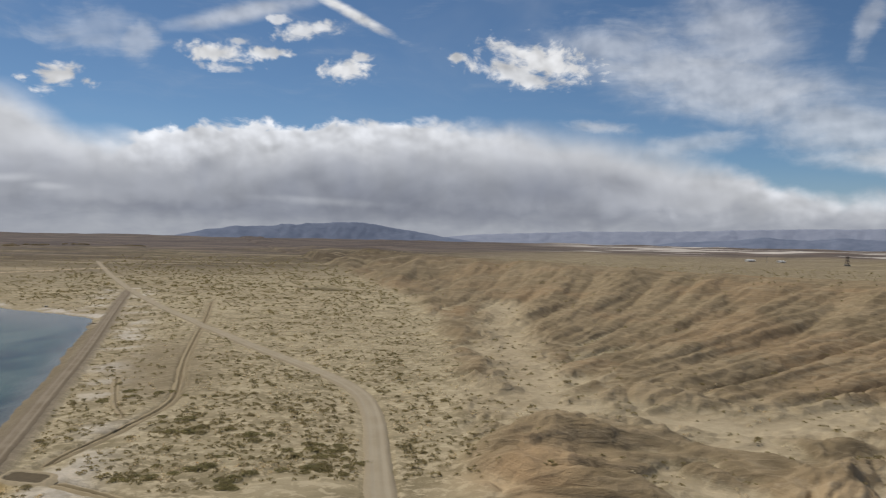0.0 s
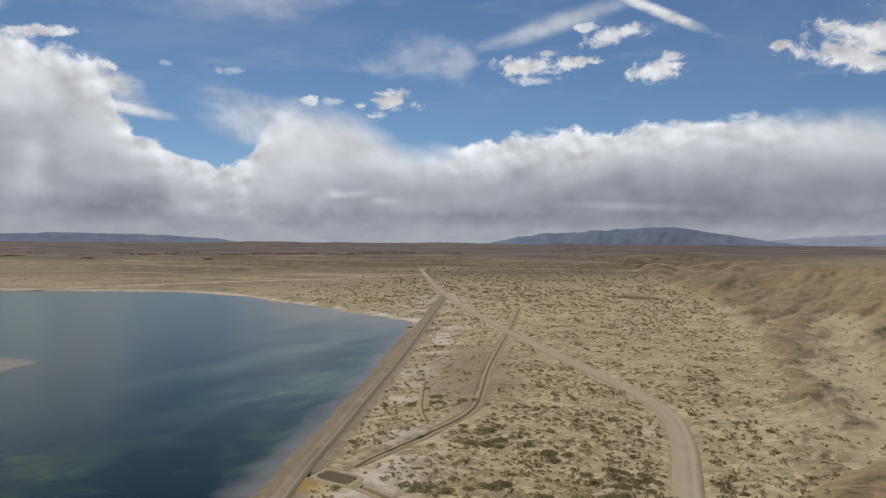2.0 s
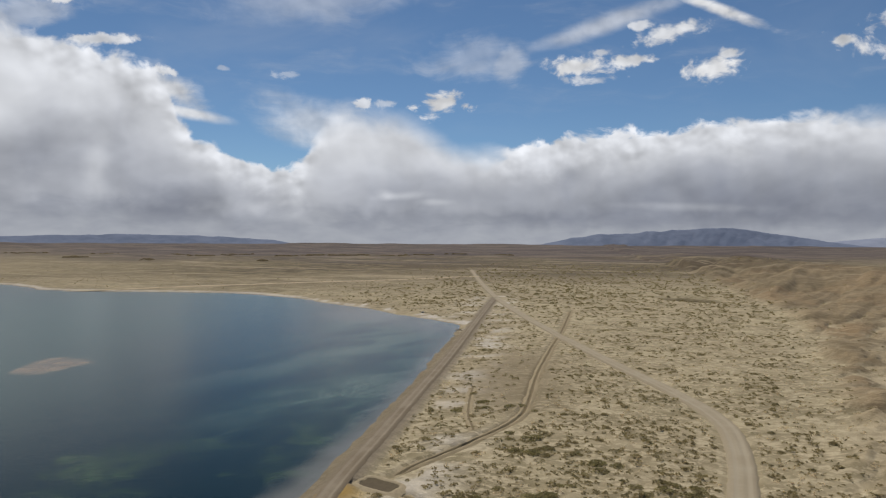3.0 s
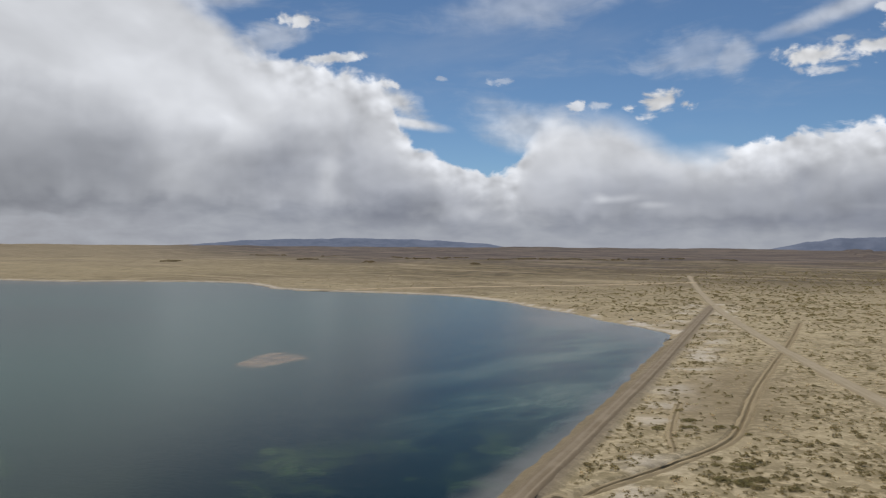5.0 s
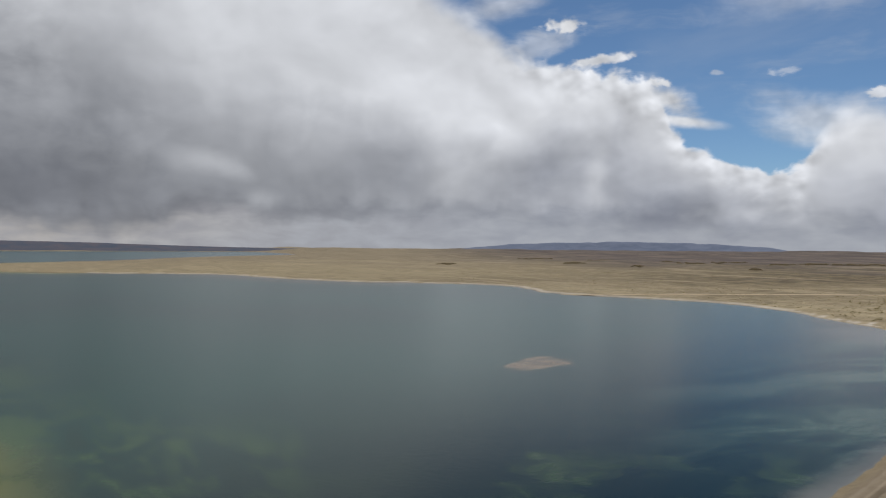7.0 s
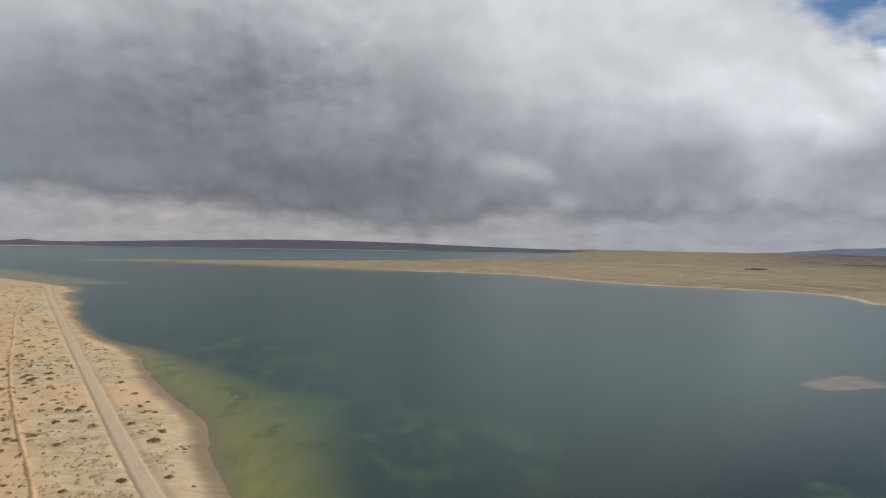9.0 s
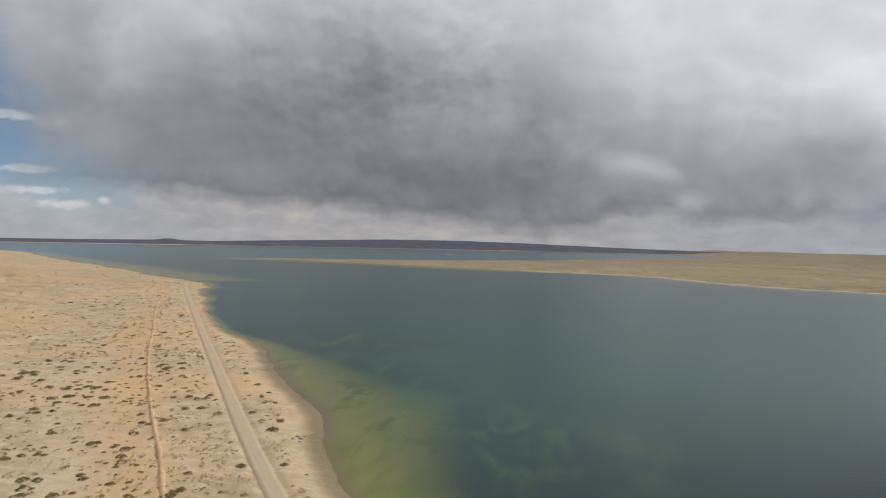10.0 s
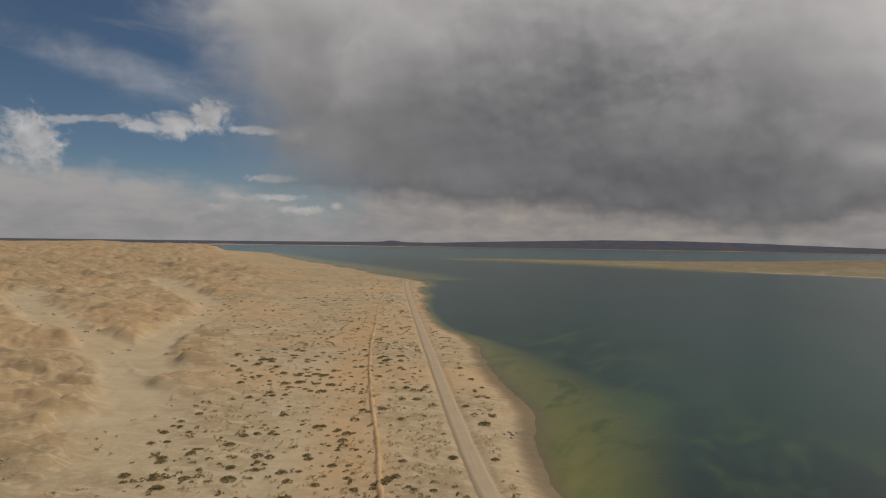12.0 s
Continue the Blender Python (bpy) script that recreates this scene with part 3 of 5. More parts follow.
def ground_material():
    m, g = material("desert ground")
    p = place(g)
    n_big = g.noise(p, 0.012, 5, 0.55, 0.4)
    n_mid = g.noise(p, 0.07, 5, 0.6, 0.5)
    n_fine = g.noise(p, 0.45, 6, 0.65)
    n_grit = g.noise(p, 2.6, 4, 0.7)
    plain = g.mix(g.step(n_mid, 0.36, 0.64), (0.225, 0.188, 0.110), (0.41, 0.346, 0.222))
    plain = g.mix(g.step(n_big, 0.35, 0.65, 0.0, 0.5), plain, (0.235, 0.190, 0.115))
    plain = g.mix(g.step(n_fine, 0.50, 0.72, 0.0, 0.75), plain, (0.45, 0.38, 0.25))
    # bare crusted patches between the scrub, drawn out by the wind
    crust = g.noise(g.vec("MULTIPLY", p, (0.38, 0.42, 0.4)), 1.0, 5, 0.68, 0.6)
    plain = g.mix(g.step(crust, 0.50, 0.57, 0.0, 0.75), plain, (0.51, 0.43, 0.29))
    speck = g.noise(g.vec("MULTIPLY", p, (1.0, 1.0, 1.0)), 0.22, 6, 0.75, 0.6)
    plain = g.mix(g.step(speck, 0.55, 0.66, 0.0, 0.42), plain, (0.165, 0.140, 0.080))
    plain = g.mix(g.step(speck, 0.44, 0.34, 0.0, 0.5), plain, (0.46, 0.385, 0.255))
    south = g.mix(g.step(n_mid, 0.3, 0.7), (0.39, 0.298, 0.180), (0.50, 0.392, 0.250))
    south = g.mix(g.step(crust, 0.52, 0.60, 0.0, 0.6), south, (0.60, 0.49, 0.335))
    drift = g.noise(g.vec("MULTIPLY", p, (0.30, 0.085, 0.3)), 1.0, 6, 0.68, 0.8)      # pale crust left in streaks
    south = g.mix(g.step(drift, 0.53, 0.60, 0.0, 0.7), south, (0.58, 0.475, 0.33))
    south = g.mix(g.step(drift, 0.45, 0.37, 0.0, 0.6), south, (0.37, 0.295, 0.195))
    south = g.mix(g.step(speck, 0.56, 0.70, 0.0, 0.3), south, (0.36, 0.275, 0.165))
    south = g.mix(g.step(n_fine, 0.45, 0.75, 0.0, 0.6), south, (0.58, 0.49, 0.34))
    south = g.mix(g.step(n_big, 0.46, 0.62, 0.0, 0.6), south, (0.62, 0.415, 0.23))
    c = g.mix(attr(g, "south"), plain, south)
    # eroded clay with thin beds
    beds = g.noise(g.vec("MULTIPLY", g.vec("ADD", p, (0, 0, 0)), (0.02, 0.02, 1.5)), 1.0, 4, 0.7, 0.6)
    clay = g.mix(g.step(n_mid, 0.34, 0.66), (0.190, 0.146, 0.086), (0.290, 0.225, 0.136))
    clay = g.mix(g.step(n_big, 0.47, 0.62, 0.0, 0.7), clay, (0.305, 0.210, 0.118))
    clay = g.mix(g.step(beds, 0.53, 0.63, 0.0, 0.5), clay, (0.35, 0.285, 0.185))
    tipped = g.add("ShaderNodeMapping")
    tipped.inputs["Rotation"].default_value = (radians(7), radians(-9), 0)
    tipped.inputs["Scale"].default_value = (0.03, 0.03, 2.6)
    g.plug(tipped.inputs["Vector"], p)
    seam = g.noise(tipped.outputs[0], 1.0, 5, 0.7, 0.3)
    clay = g.mix(g.step(seam, 0.52, 0.60, 0.0, 0.32), clay, (0.185, 0.140, 0.085))
    clay = g.mix(g.step(n_fine, 0.52, 0.70, 0.0, 0.3), clay, (0.19, 0.145, 0.09))
    strata = g.add("ShaderNodeMapping")                                # worn edges of tilted beds, across the spurs
    strata.inputs["Rotation"].default_value = (0, 0, radians(40))
    strata.inputs["Scale"].default_value = (0.035, 0.42, 0.25)
    g.plug(strata.inputs["Vector"], p)
    edge = g.noise(strata.outputs[0], 1.0, 5, 0.68, 0.35)
    clay = g.mix(g.step(edge, 0.50, 0.62, 0.0, 0.5), clay, (0.375, 0.292, 0.182))
    clay = g.mix(g.step(edge, 0.46, 0.36, 0.0, 0.4), clay, (0.165, 0.128, 0.078))
    warm = g.mix(g.step(n_mid, 0.32, 0.68), (0.37, 0.265, 0.150), (0.52, 0.385, 0.230))
    warm = g.mix(g.step(n_big, 0.45, 0.62, 0.0, 0.6), warm, (0.52, 0.345, 0.19))
    warm = g.mix(g.step(beds, 0.54, 0.66, 0.0, 0.5), warm, (0.58, 0.47, 0.31))
    warm = g.mix(g.step(drift, 0.53, 0.59, 0.0, 0.6), warm, (0.58, 0.465, 0.315))
    clay = g.mix(attr(g, "south"), clay, warm)
    c = g.mix(attr(g, "hill"), c, clay)
    silt = g.mix(g.step(n_mid, 0.3, 0.7), (0.37, 0.30, 0.195), (0.47, 0.39, 0.265))
    silt = g.mix(attr(g, "south"), silt, g.mix(g.step(n_mid, 0.3, 0.7), (0.53, 0.43, 0.28), (0.60, 0.50, 0.345)))
    c = g.mix(g.math("MULTIPLY", attr(g, "silt"), 0.75), c, silt)
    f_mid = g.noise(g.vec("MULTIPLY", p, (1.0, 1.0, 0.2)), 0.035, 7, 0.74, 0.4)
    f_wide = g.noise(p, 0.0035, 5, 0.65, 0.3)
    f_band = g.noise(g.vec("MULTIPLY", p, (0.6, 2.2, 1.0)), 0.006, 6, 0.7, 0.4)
    # darkening with distance from the drone, put into the plain's colour
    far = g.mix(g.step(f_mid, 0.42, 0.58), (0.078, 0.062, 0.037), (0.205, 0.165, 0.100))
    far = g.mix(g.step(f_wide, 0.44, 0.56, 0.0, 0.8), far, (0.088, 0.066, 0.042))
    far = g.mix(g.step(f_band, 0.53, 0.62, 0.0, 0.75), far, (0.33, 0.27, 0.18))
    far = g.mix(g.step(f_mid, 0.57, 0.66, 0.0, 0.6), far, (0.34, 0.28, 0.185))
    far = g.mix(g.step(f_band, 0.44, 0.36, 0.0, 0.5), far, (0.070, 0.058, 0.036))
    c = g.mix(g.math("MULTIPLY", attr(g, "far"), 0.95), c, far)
    # dull haze over the outermost plain, mixed into the ground colour
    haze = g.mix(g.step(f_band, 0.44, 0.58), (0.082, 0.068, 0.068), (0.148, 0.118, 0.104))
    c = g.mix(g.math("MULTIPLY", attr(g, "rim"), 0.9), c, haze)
    c = g.mix(g.math("MULTIPLY", attr(g, "salt"), g.step(n_fine, 0.2, 0.6, 0.45, 0.9)), c, (0.66, 0.61, 0.55))
    c = g.mix(attr(g, "bank"), c, g.mix(g.step(n_fine, 0.3, 0.7), (0.185, 0.154, 0.112), (0.255, 0.210, 0.150)))
    c = g.mix(g.math("MULTIPLY", attr(g, "wet"), 0.75), c, (0.165, 0.132, 0.088))
    c = g.mix(g.math("MULTIPLY", attr(g, "orange"), g.step(n_mid, 0.3, 0.6, 0.2, 0.75)), c, (0.56, 0.375, 0.205))
    c = g.mix(g.math("MULTIPLY", attr(g, "bare"), g.step(n_fine, 0.3, 0.6, 0.45, 0.8)), c, (0.225, 0.180, 0.112))
    # notch darker, and shade of the ditch cut put into the colour
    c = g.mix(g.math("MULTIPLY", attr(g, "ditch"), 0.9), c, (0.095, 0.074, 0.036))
    c = g.mix(attr(g, "ochre"), c, (0.40, 0.25, 0.05))
    c = g.mix(g.step(n_grit, 0.3, 0.75, 0.0, 0.30), c, g.mix(0.5, c, (0.12, 0.09, 0.05)))
    height = g.math("ADD", g.math("MULTIPLY", n_fine, 1.0), g.math("ADD", g.math("MULTIPLY", n_grit, 0.35), g.math("MULTIPLY", beds, 0.5)))
    height = g.math("ADD", height, g.math("MULTIPLY", g.math("MULTIPLY", edge, 1.4), attr(g, "hill")))
    height = g.math("MULTIPLY", height, g.step(attr(g, "south"), 0.0, 1.0, 1.0, 0.3))
    finish(g, c, 0.95, height, 0.5, 0.8, 0.1)
    return m


def water_material():
    m, g = material("lake water")
    p = place(g)
    depth, weed = attr(g, "depth"), attr(g, "weed")
    patch = g.noise(g.vec("MULTIPLY", p, (0.045, 0.06, 1.0)), 1.0, 6, 0.6, 1.0)
    turned = g.add("ShaderNodeMapping")
    turned.inputs["Rotation"].default_value = (0, 0, radians(-25))
    turned.inputs["Scale"].default_value = (0.028, 0.075, 1.0)
    g.plug(turned.inputs["Vector"], p)
    blade = g.noise(turned.outputs[0], 1.0, 6, 0.6, 0.3)                # weed drawn out along the shore
    cloudy = g.noise(p, 0.015, 6, 0.6, 0.6)
    broad = g.noise(p, 0.006, 3, 0.5, 0.3)
    mottle = g.noise(g.vec("MULTIPLY", p, (0.055, 0.022, 1.0)), 1.0, 6, 0.62, 0.5)
    murk = attr(g, "murk")
    deep = g.mix(attr(g, "open"), (0.0022, 0.015, 0.018), g.mix(g.step(broad, 0.35, 0.65), (0.0026, 0.036, 0.031), (0.0037, 0.049, 0.040)))
    # turquoise of the far water, with reflected sky blue put into the colour
    deep = g.mix(attr(g, "far_blue"), deep, g.mix(g.step(cloudy, 0.4, 0.62), (0.010, 0.055, 0.066), (0.022, 0.095, 0.098)))
    shoal = g.mix(g.step(blade, 0.38, 0.62), (0.105, 0.130, 0.030), (0.215, 0.195, 0.055))
    shoal = g.mix(murk, shoal, (0.070, 0.066, 0.050))
    mud = g.mix(murk, (0.15, 0.118, 0.055), (0.165, 0.145, 0.115))
    c = g.mix(g.step(g.math("ADD", depth, g.math("MULTIPLY", g.math("SUBTRACT", blade, 0.5), 1.2)), 0.05, 1.5), shoal, deep)
    c = g.mix(g.step(depth, 0.01, 0.18), mud, c)
    c = g.mix(g.math("MULTIPLY", weed, g.step(blade, 0.44, 0.60, 0.0, 0.65)), c, (0.050, 0.100, 0.036))
    c = g.mix(g.math("MULTIPLY", weed, g.step(blade, 0.46, 0.36, 0.0, 0.45)), c, (0.008, 0.030, 0.020))
    c = g.mix(g.math("MULTIPLY", attr(g, "moss"), g.step(patch, 0.42, 0.60, 0.15, 0.9)), c, (0.034, 0.062, 0.030))
    c = g.mix(g.math("MULTIPLY", attr(g, "pale"), g.step(mottle, 0.40, 0.58, 0.1, 0.9)), c, g.mix(g.step(mottle, 0.47, 0.68), (0.042, 0.086, 0.066), (0.092, 0.130, 0.104)))
    c = g.mix(g.math("MULTIPLY", attr(g, "silt"), g.step(mottle, 0.35, 0.62, 0.35, 0.9)), c, (0.155, 0.16, 0.148))
    c = g.mix(g.math("MULTIPLY", attr(g, "sand"), g.step(patch, 0.35, 0.6, 0.5, 0.85)), c, g.mix(g.step(patch, 0.4, 0.65), (0.165, 0.122, 0.076), (0.20, 0.150, 0.095)))
    waves = g.math("ADD", g.noise(g.vec("MULTIPLY", p, (1.1, 1.6, 1.0)), 0.7, 3, 0.6, 0.4), g.math("MULTIPLY", g.noise(p, 0.09, 3, 0.5), 0.5))
    b = finish(g, c, 0.19, waves, 0.24, 0.2, 0.125)
    b.inputs["IOR"].default_value = 1.33
    return m


def track_material(name, pale, dark, worn=0.45):
    m, g = material(name)
    p = place(g)
    u = attr(g, "across")
    rut = g.step(g.math("ABSOLUTE", g.math("SUBTRACT", g.math("ABSOLUTE", u), 0.42)), 0.06, 0.24)
    n1, n2 = g.noise(p, 0.16, 5, 0.6, 0.3), g.noise(p, 1.7, 5, 0.7)
    c = g.mix(g.step(n1, 0.3, 0.7), dark, pale)
    c = g.mix(g.step(rut, 0.0, 1.0, 1.0 - worn, 1.0), g.mix(0.15, pale, (0.55, 0.49, 0.39)), c)
    c = g.mix(g.math("MULTIPLY", g.step(g.math("ABSOLUTE", u), 0.50, 0.85), g.step(n2, 0.3, 0.6, 0.35, 1.0)), c, dark)
    c = g.mix(g.step(n2, 0.5, 0.8, 0.0, 0.35), c, dark)
    finish(g, c, 0.95, g.math("ADD", n2, g.math("MULTIPLY", n1, 2.0)), 0.12, 0.6, 0.1)
    return m


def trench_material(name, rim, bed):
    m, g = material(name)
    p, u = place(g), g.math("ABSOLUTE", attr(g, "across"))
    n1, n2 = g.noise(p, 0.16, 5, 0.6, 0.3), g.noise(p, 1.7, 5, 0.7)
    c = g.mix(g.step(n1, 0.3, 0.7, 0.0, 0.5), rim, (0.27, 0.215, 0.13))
    # darker towards the middle of the strip
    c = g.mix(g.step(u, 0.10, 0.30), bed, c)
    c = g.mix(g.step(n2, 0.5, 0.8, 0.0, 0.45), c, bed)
    finish(g, c, 0.95, g.math("ADD", n2, g.math("MULTIPLY", n1, 2.0)), 0.12, 0.6, 0.1)
    return m


def shrub_material(name, a, b):
    m, g = material(name)
    rnd = g.add("ShaderNodeNewGeometry").outputs["Random Per Island"]
    c = g.mix(rnd, a, b)
    c = g.mix(g.step(g.noise(place(g), 1.3, 3, 0.6), 0.45, 0.75, 0.0, 0.6), c, (0.32, 0.26, 0.155))
    body, thin = g.add("ShaderNodeBsdfDiffuse"), g.add("ShaderNodeBsdfTranslucent")
    both, out = g.add("ShaderNodeMixShader"), g.add("ShaderNodeOutputMaterial")
    g.plug(body.inputs[0], c), g.plug(thin.inputs[0], c)
    both.inputs[0].default_value = 0.45
    g.plug(both.inputs[1], body.outputs[0]), g.plug(both.inputs[2], thin.outputs[0])
    g.plug(out.inputs[0], both.outputs[0])
    return m


def mountain_material(name, a, b):
    m, g = material(name)
    p = place(g)
    n = g.noise(g.vec("MULTIPLY", p, (1.0, 1.0, 0.6)), 0.012, 6, 0.62, 0.3)
    finish(g, g.mix(g.step(n, 0.3, 0.7), a, b), 1.0, n, 8.0, 0.4, 0.0)
    return m


def plain_material(name, colour, rough=0.7, metal=0.0):
    m, g = material(name)
    n = g.noise(place(g), 1.5, 5, 0.65)
    b = finish(g, g.mix(g.step(n, 0.35, 0.7, 0.0, 0.5), colour, tuple(0.6 * v for v in colour)), rough, n, 0.02, 0.3)
    b.inputs["Metallic"].default_value = metal
    return m


GROUND = ground_material()
WATER = water_material()
TRACK = track_material("graded dirt track", (0.345, 0.295, 0.212), (0.30, 0.250, 0.172))
TRACK_BROWN = track_material("brown dirt track", (0.250, 0.208, 0.150), (0.185, 0.146, 0.100))
TRACK_SAND = track_material("sandy track", (0.475, 0.385, 0.272), (0.455, 0.36, 0.245), 0.03)
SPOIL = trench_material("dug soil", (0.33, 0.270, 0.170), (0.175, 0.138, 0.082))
SPOIL_RED = track_material("orange dug soil", (0.60, 0.415, 0.235), (0.36, 0.235, 0.13))
LEAF = shrub_material("grey-green scrub", (0.29, 0.245, 0.120), (0.45, 0.38, 0.21))
STEM = plain_material("dry stems", (0.16, 0.115, 0.07), 0.9)
# far hills: the blue haze of distance is put into the rock colours
HAZE_BLUE_ROCK = mountain_material("haze-blue far rock", (0.150, 0.180, 0.250), (0.195, 0.226, 0.302))
HAZE_SHORE = mountain_material("dark haze-tinted shore", (0.085, 0.105, 0.145), (0.130, 0.122, 0.142))
HAZE_PALE_ROCK = mountain_material("haze-paled farther rock", (0.25, 0.28, 0.36), (0.30, 0.33, 0.41))


# ---- ground, lake ----
def mesh_object(name, verts, faces, mat, parent=None, shade=True):
    me = bpy.data.meshes.new(name)
    me.from_pydata(verts, [], faces)
    me.materials.append(mat)
    if shade:
        me.shade_smooth()
    ob = new(name, me)
    ob.parent = parent
    return ob


def polar_grid(radii, angles):
    """A closed wheel of rings round CENTRE. Angles in degrees to the left of +y."""
    a = np.radians(angles)
    R, A = np.meshgrid(radii, a, indexing="ij")
    P = np.stack([CENTRE[0] - R * np.sin(A), CENTRE[1] + R * np.cos(A)], -1)
    n, k = len(radii), len(angles)
    i = np.arange((n - 1) * k).reshape(n - 1, k)
    j = np.roll(i, -1, 1)
    return P.reshape(-1, 2), np.stack([i, j, j + k, i + k], -1).reshape(-1, 4)


def big_mesh(name, co, quads, mat, attrs):
    me = bpy.data.meshes.new(name)
    me.vertices.add(len(co))
    me.vertices.foreach_set("co", np.ascontiguousarray(co, np.float32).ravel())
    me.loops.add(quads.size)
    me.loops.foreach_set("vertex_index", np.ascontiguousarray(quads, np.int32).ravel())
    me.polygons.add(len(quads))
    me.polygons.foreach_set("loop_start", np.arange(0, quads.size, 4, dtype=np.int32))
    me.update(calc_edges=True)
    for k, v in attrs.items():
        a = me.attributes.new(k, "FLOAT", "POINT")
        a.data.foreach_set("value", np.ascontiguousarray(v, np.float32))
    me.materials.append(mat)
    me.shade_smooth()
    return new(name, me)


def rings(first, last, step):
    return np.exp(np.linspace(np.log(first), np.log(last), int(np.log(last / first) / step)))


ANGLES = np.concatenate([np.arange(-38, 148, 0.14), np.arange(148, 322, 3.0)])
RADII = np.concatenate([[0.02, 8, 25, 50, 70], rings(84, 4960, 0.0088)])
PLACES, QUADS = polar_grid(RADII, ANGLES)
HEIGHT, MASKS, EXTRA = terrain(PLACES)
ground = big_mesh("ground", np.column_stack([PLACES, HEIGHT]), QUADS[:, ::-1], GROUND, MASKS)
tagged(ground, "dry tan desert ground with eroded clay hills and sandy flats", "ground", kind="structure")

W_PLACES, W_QUADS = polar_grid(np.concatenate([[40, 70], rings(84, 4960, 0.016)]), np.concatenate([np.arange(-20, 148, 0.35), np.arange(148, 340, 4.0)]))
w_z, w_masks, w_extra = terrain(W_PLACES)
keep = (w_z[W_QUADS].min(1) < 0.1) & (w_extra["sd"][W_QUADS].min(1) < 3)
W_QUADS = W_QUADS[keep]
used = np.unique(W_QUADS)
index = np.zeros(len(W_PLACES), np.int64)
index[used] = np.arange(len(used))
wx, wy = W_PLACES[used, 0], W_PLACES[used, 1]
PLACE_W = W_PLACES[used]
weed = np.exp(-(line_distance(PLACE_W, [(-150, 44), (-166, 28), (-200, 8), (-262, -6), (-320, -24)])[0] / 26) ** 2)
ragged = fbm(wx / 7, wy / 7, 3, 141)
moss_line = np.minimum(line_distance(PLACE_W, [(-101, 88), (-111, 101), (-119, 113), (-112, 125)])[0] - 2, line_distance(PLACE_W, [(-86, 122), (-92, 141), (-103, 160)])[0] - 1)
moss = 1 - smooth(moss_line + 7 * ragged, 0.5, 7.5)
pale = 0.9 * np.exp(-(line_distance(PLACE_W, [(-185, 322), (-158, 275), (-134, 220), (-114, 180)])[0] / 38) ** 2)
corner = 1 - smooth(np.minimum(line_distance(PLACE_W, [(-156, 344), (-175, 356), (-215, 374)])[0] - 4, line_distance(PLACE_W, [(-150, 338), (-120, 250), (-98, 186), (-82, 138), (-74, 112)])[0] * 5.0 + 2) + 8 * ragged, 0, 46)
open_water = smooth(np.minimum(line_distance(PLACE_W, ROAD_B)[0], 400), 35, 170)
water = big_mesh("water", np.column_stack([wx, wy, np.zeros(len(used))]), index[W_QUADS][:, ::-1], WATER,
                 {"depth": np.maximum(0, -w_z[used]), "weed": weed, "pale": pale, "moss": moss, "silt": corner, "open": open_water, "murk": smooth(wy, 40, 95), "far_blue": smooth(-wx, 1250, 1750),
                  "sand": smooth(w_extra["bar"][used] + 0.35 * fbm(wx / 9, wy / 9, 3, 131), 0.4, 1.15)})
tagged(water, "teal lake with green weed in its shallows", "lake", kind="structure")


def ground_height(P):
    return terrain(np.atleast_2d(np.array(P, float)))[0]


# ---- tracks and banks ----
def ribbon(name, pts, profile, mat, lift, step=2.5, jitter=0.15, seed=0, sink=0.0):
    """A strip along a line. profile: (offset across, height) from its left edge to its right one."""
    line = chaikin(pts, n=3)
    seg = np.hypot(*np.diff(line, axis=0).T)
    s = np.concatenate([[0], np.cumsum(seg)])
    k = np.arange(0, s[-1], step)
    c = np.column_stack([np.interp(k, s, line[:, 0]), np.interp(k, s, line[:, 1])])
    t = np.gradient(c, axis=0)
    t /= np.hypot(*t.T)[:, None]
    nrm = np.column_stack([-t[:, 1], t[:, 0]])
    rng = np.random.default_rng(seed)
    base = ground_height(c)
    base = np.convolve(np.pad(base, 4, mode="edge"), np.ones(9) / 9, "valid") + lift
    base -= sink * (np.exp(-(k / 2.5) ** 2) + np.exp(-((k[-1] - k) / 2.5) ** 2))       # the ends run out into the ground
    co, across = [], []
    for off, h in profile:
        o = -off * (1 + jitter * (rng.random(len(c)) - 0.5))
        q = c + nrm * o[:, None]
        co.append(np.column_stack([q, base + h + jitter * 0.3 * (rng.random(len(c)) - 0.5)]))
        across.append(np.full(len(c), off / max(abs(profile[0][0]), 0.1)))
    n, m = len(c), len(profile)
    co = np.stack(co, 1).reshape(-1, 3)
    i = (np.arange(n - 1)[:, None] * m + np.arange(m - 1)).ravel()
    quads = np.stack([i, i + 1, i + m + 1, i + m], -1)
    return big_mesh(name, co, quads, mat, {"across": np.stack(across, 1).ravel()})


def road_profile(w, rut=1.0):
    h = w / 2
    half = [(h, 0.08), (0.62 * h, 0.03), (0.42 * h, -0.05), (0.2 * h, 0.02)]
    left = [(-h - 0.5, -0.35)] + [(-o, k * rut) for o, k in half]
    return left + [(0, 0.05 * rut)] + [(-o, k) for o, k in reversed(left)]


tagged(ribbon("dirt_road", ROAD_A, road_profile(3.9), TRACK, 0.36, seed=1), "pale graded dirt road across the scrub plain", "road", kind="structure")
tagged(ribbon("shore_road", ROAD_B, road_profile(2.5), TRACK_BROWN, 0.34, seed=2), "dirt road on a bank along the lake", "road", kind="structure")
tagged(ribbon("sandy_road", ROAD_D, road_profile(2.6, 0.2), TRACK_SAND, 0.30, seed=3), "pale sandy road beside the lake shore", "road", kind="structure")
tagged(ribbon("far_track", TRACK_F, road_profile(7.0, 0.3), TRACK_SAND, 0.2, step=6.0, seed=8), "faint pale vehicle track on the far plain", "track", kind="structure")
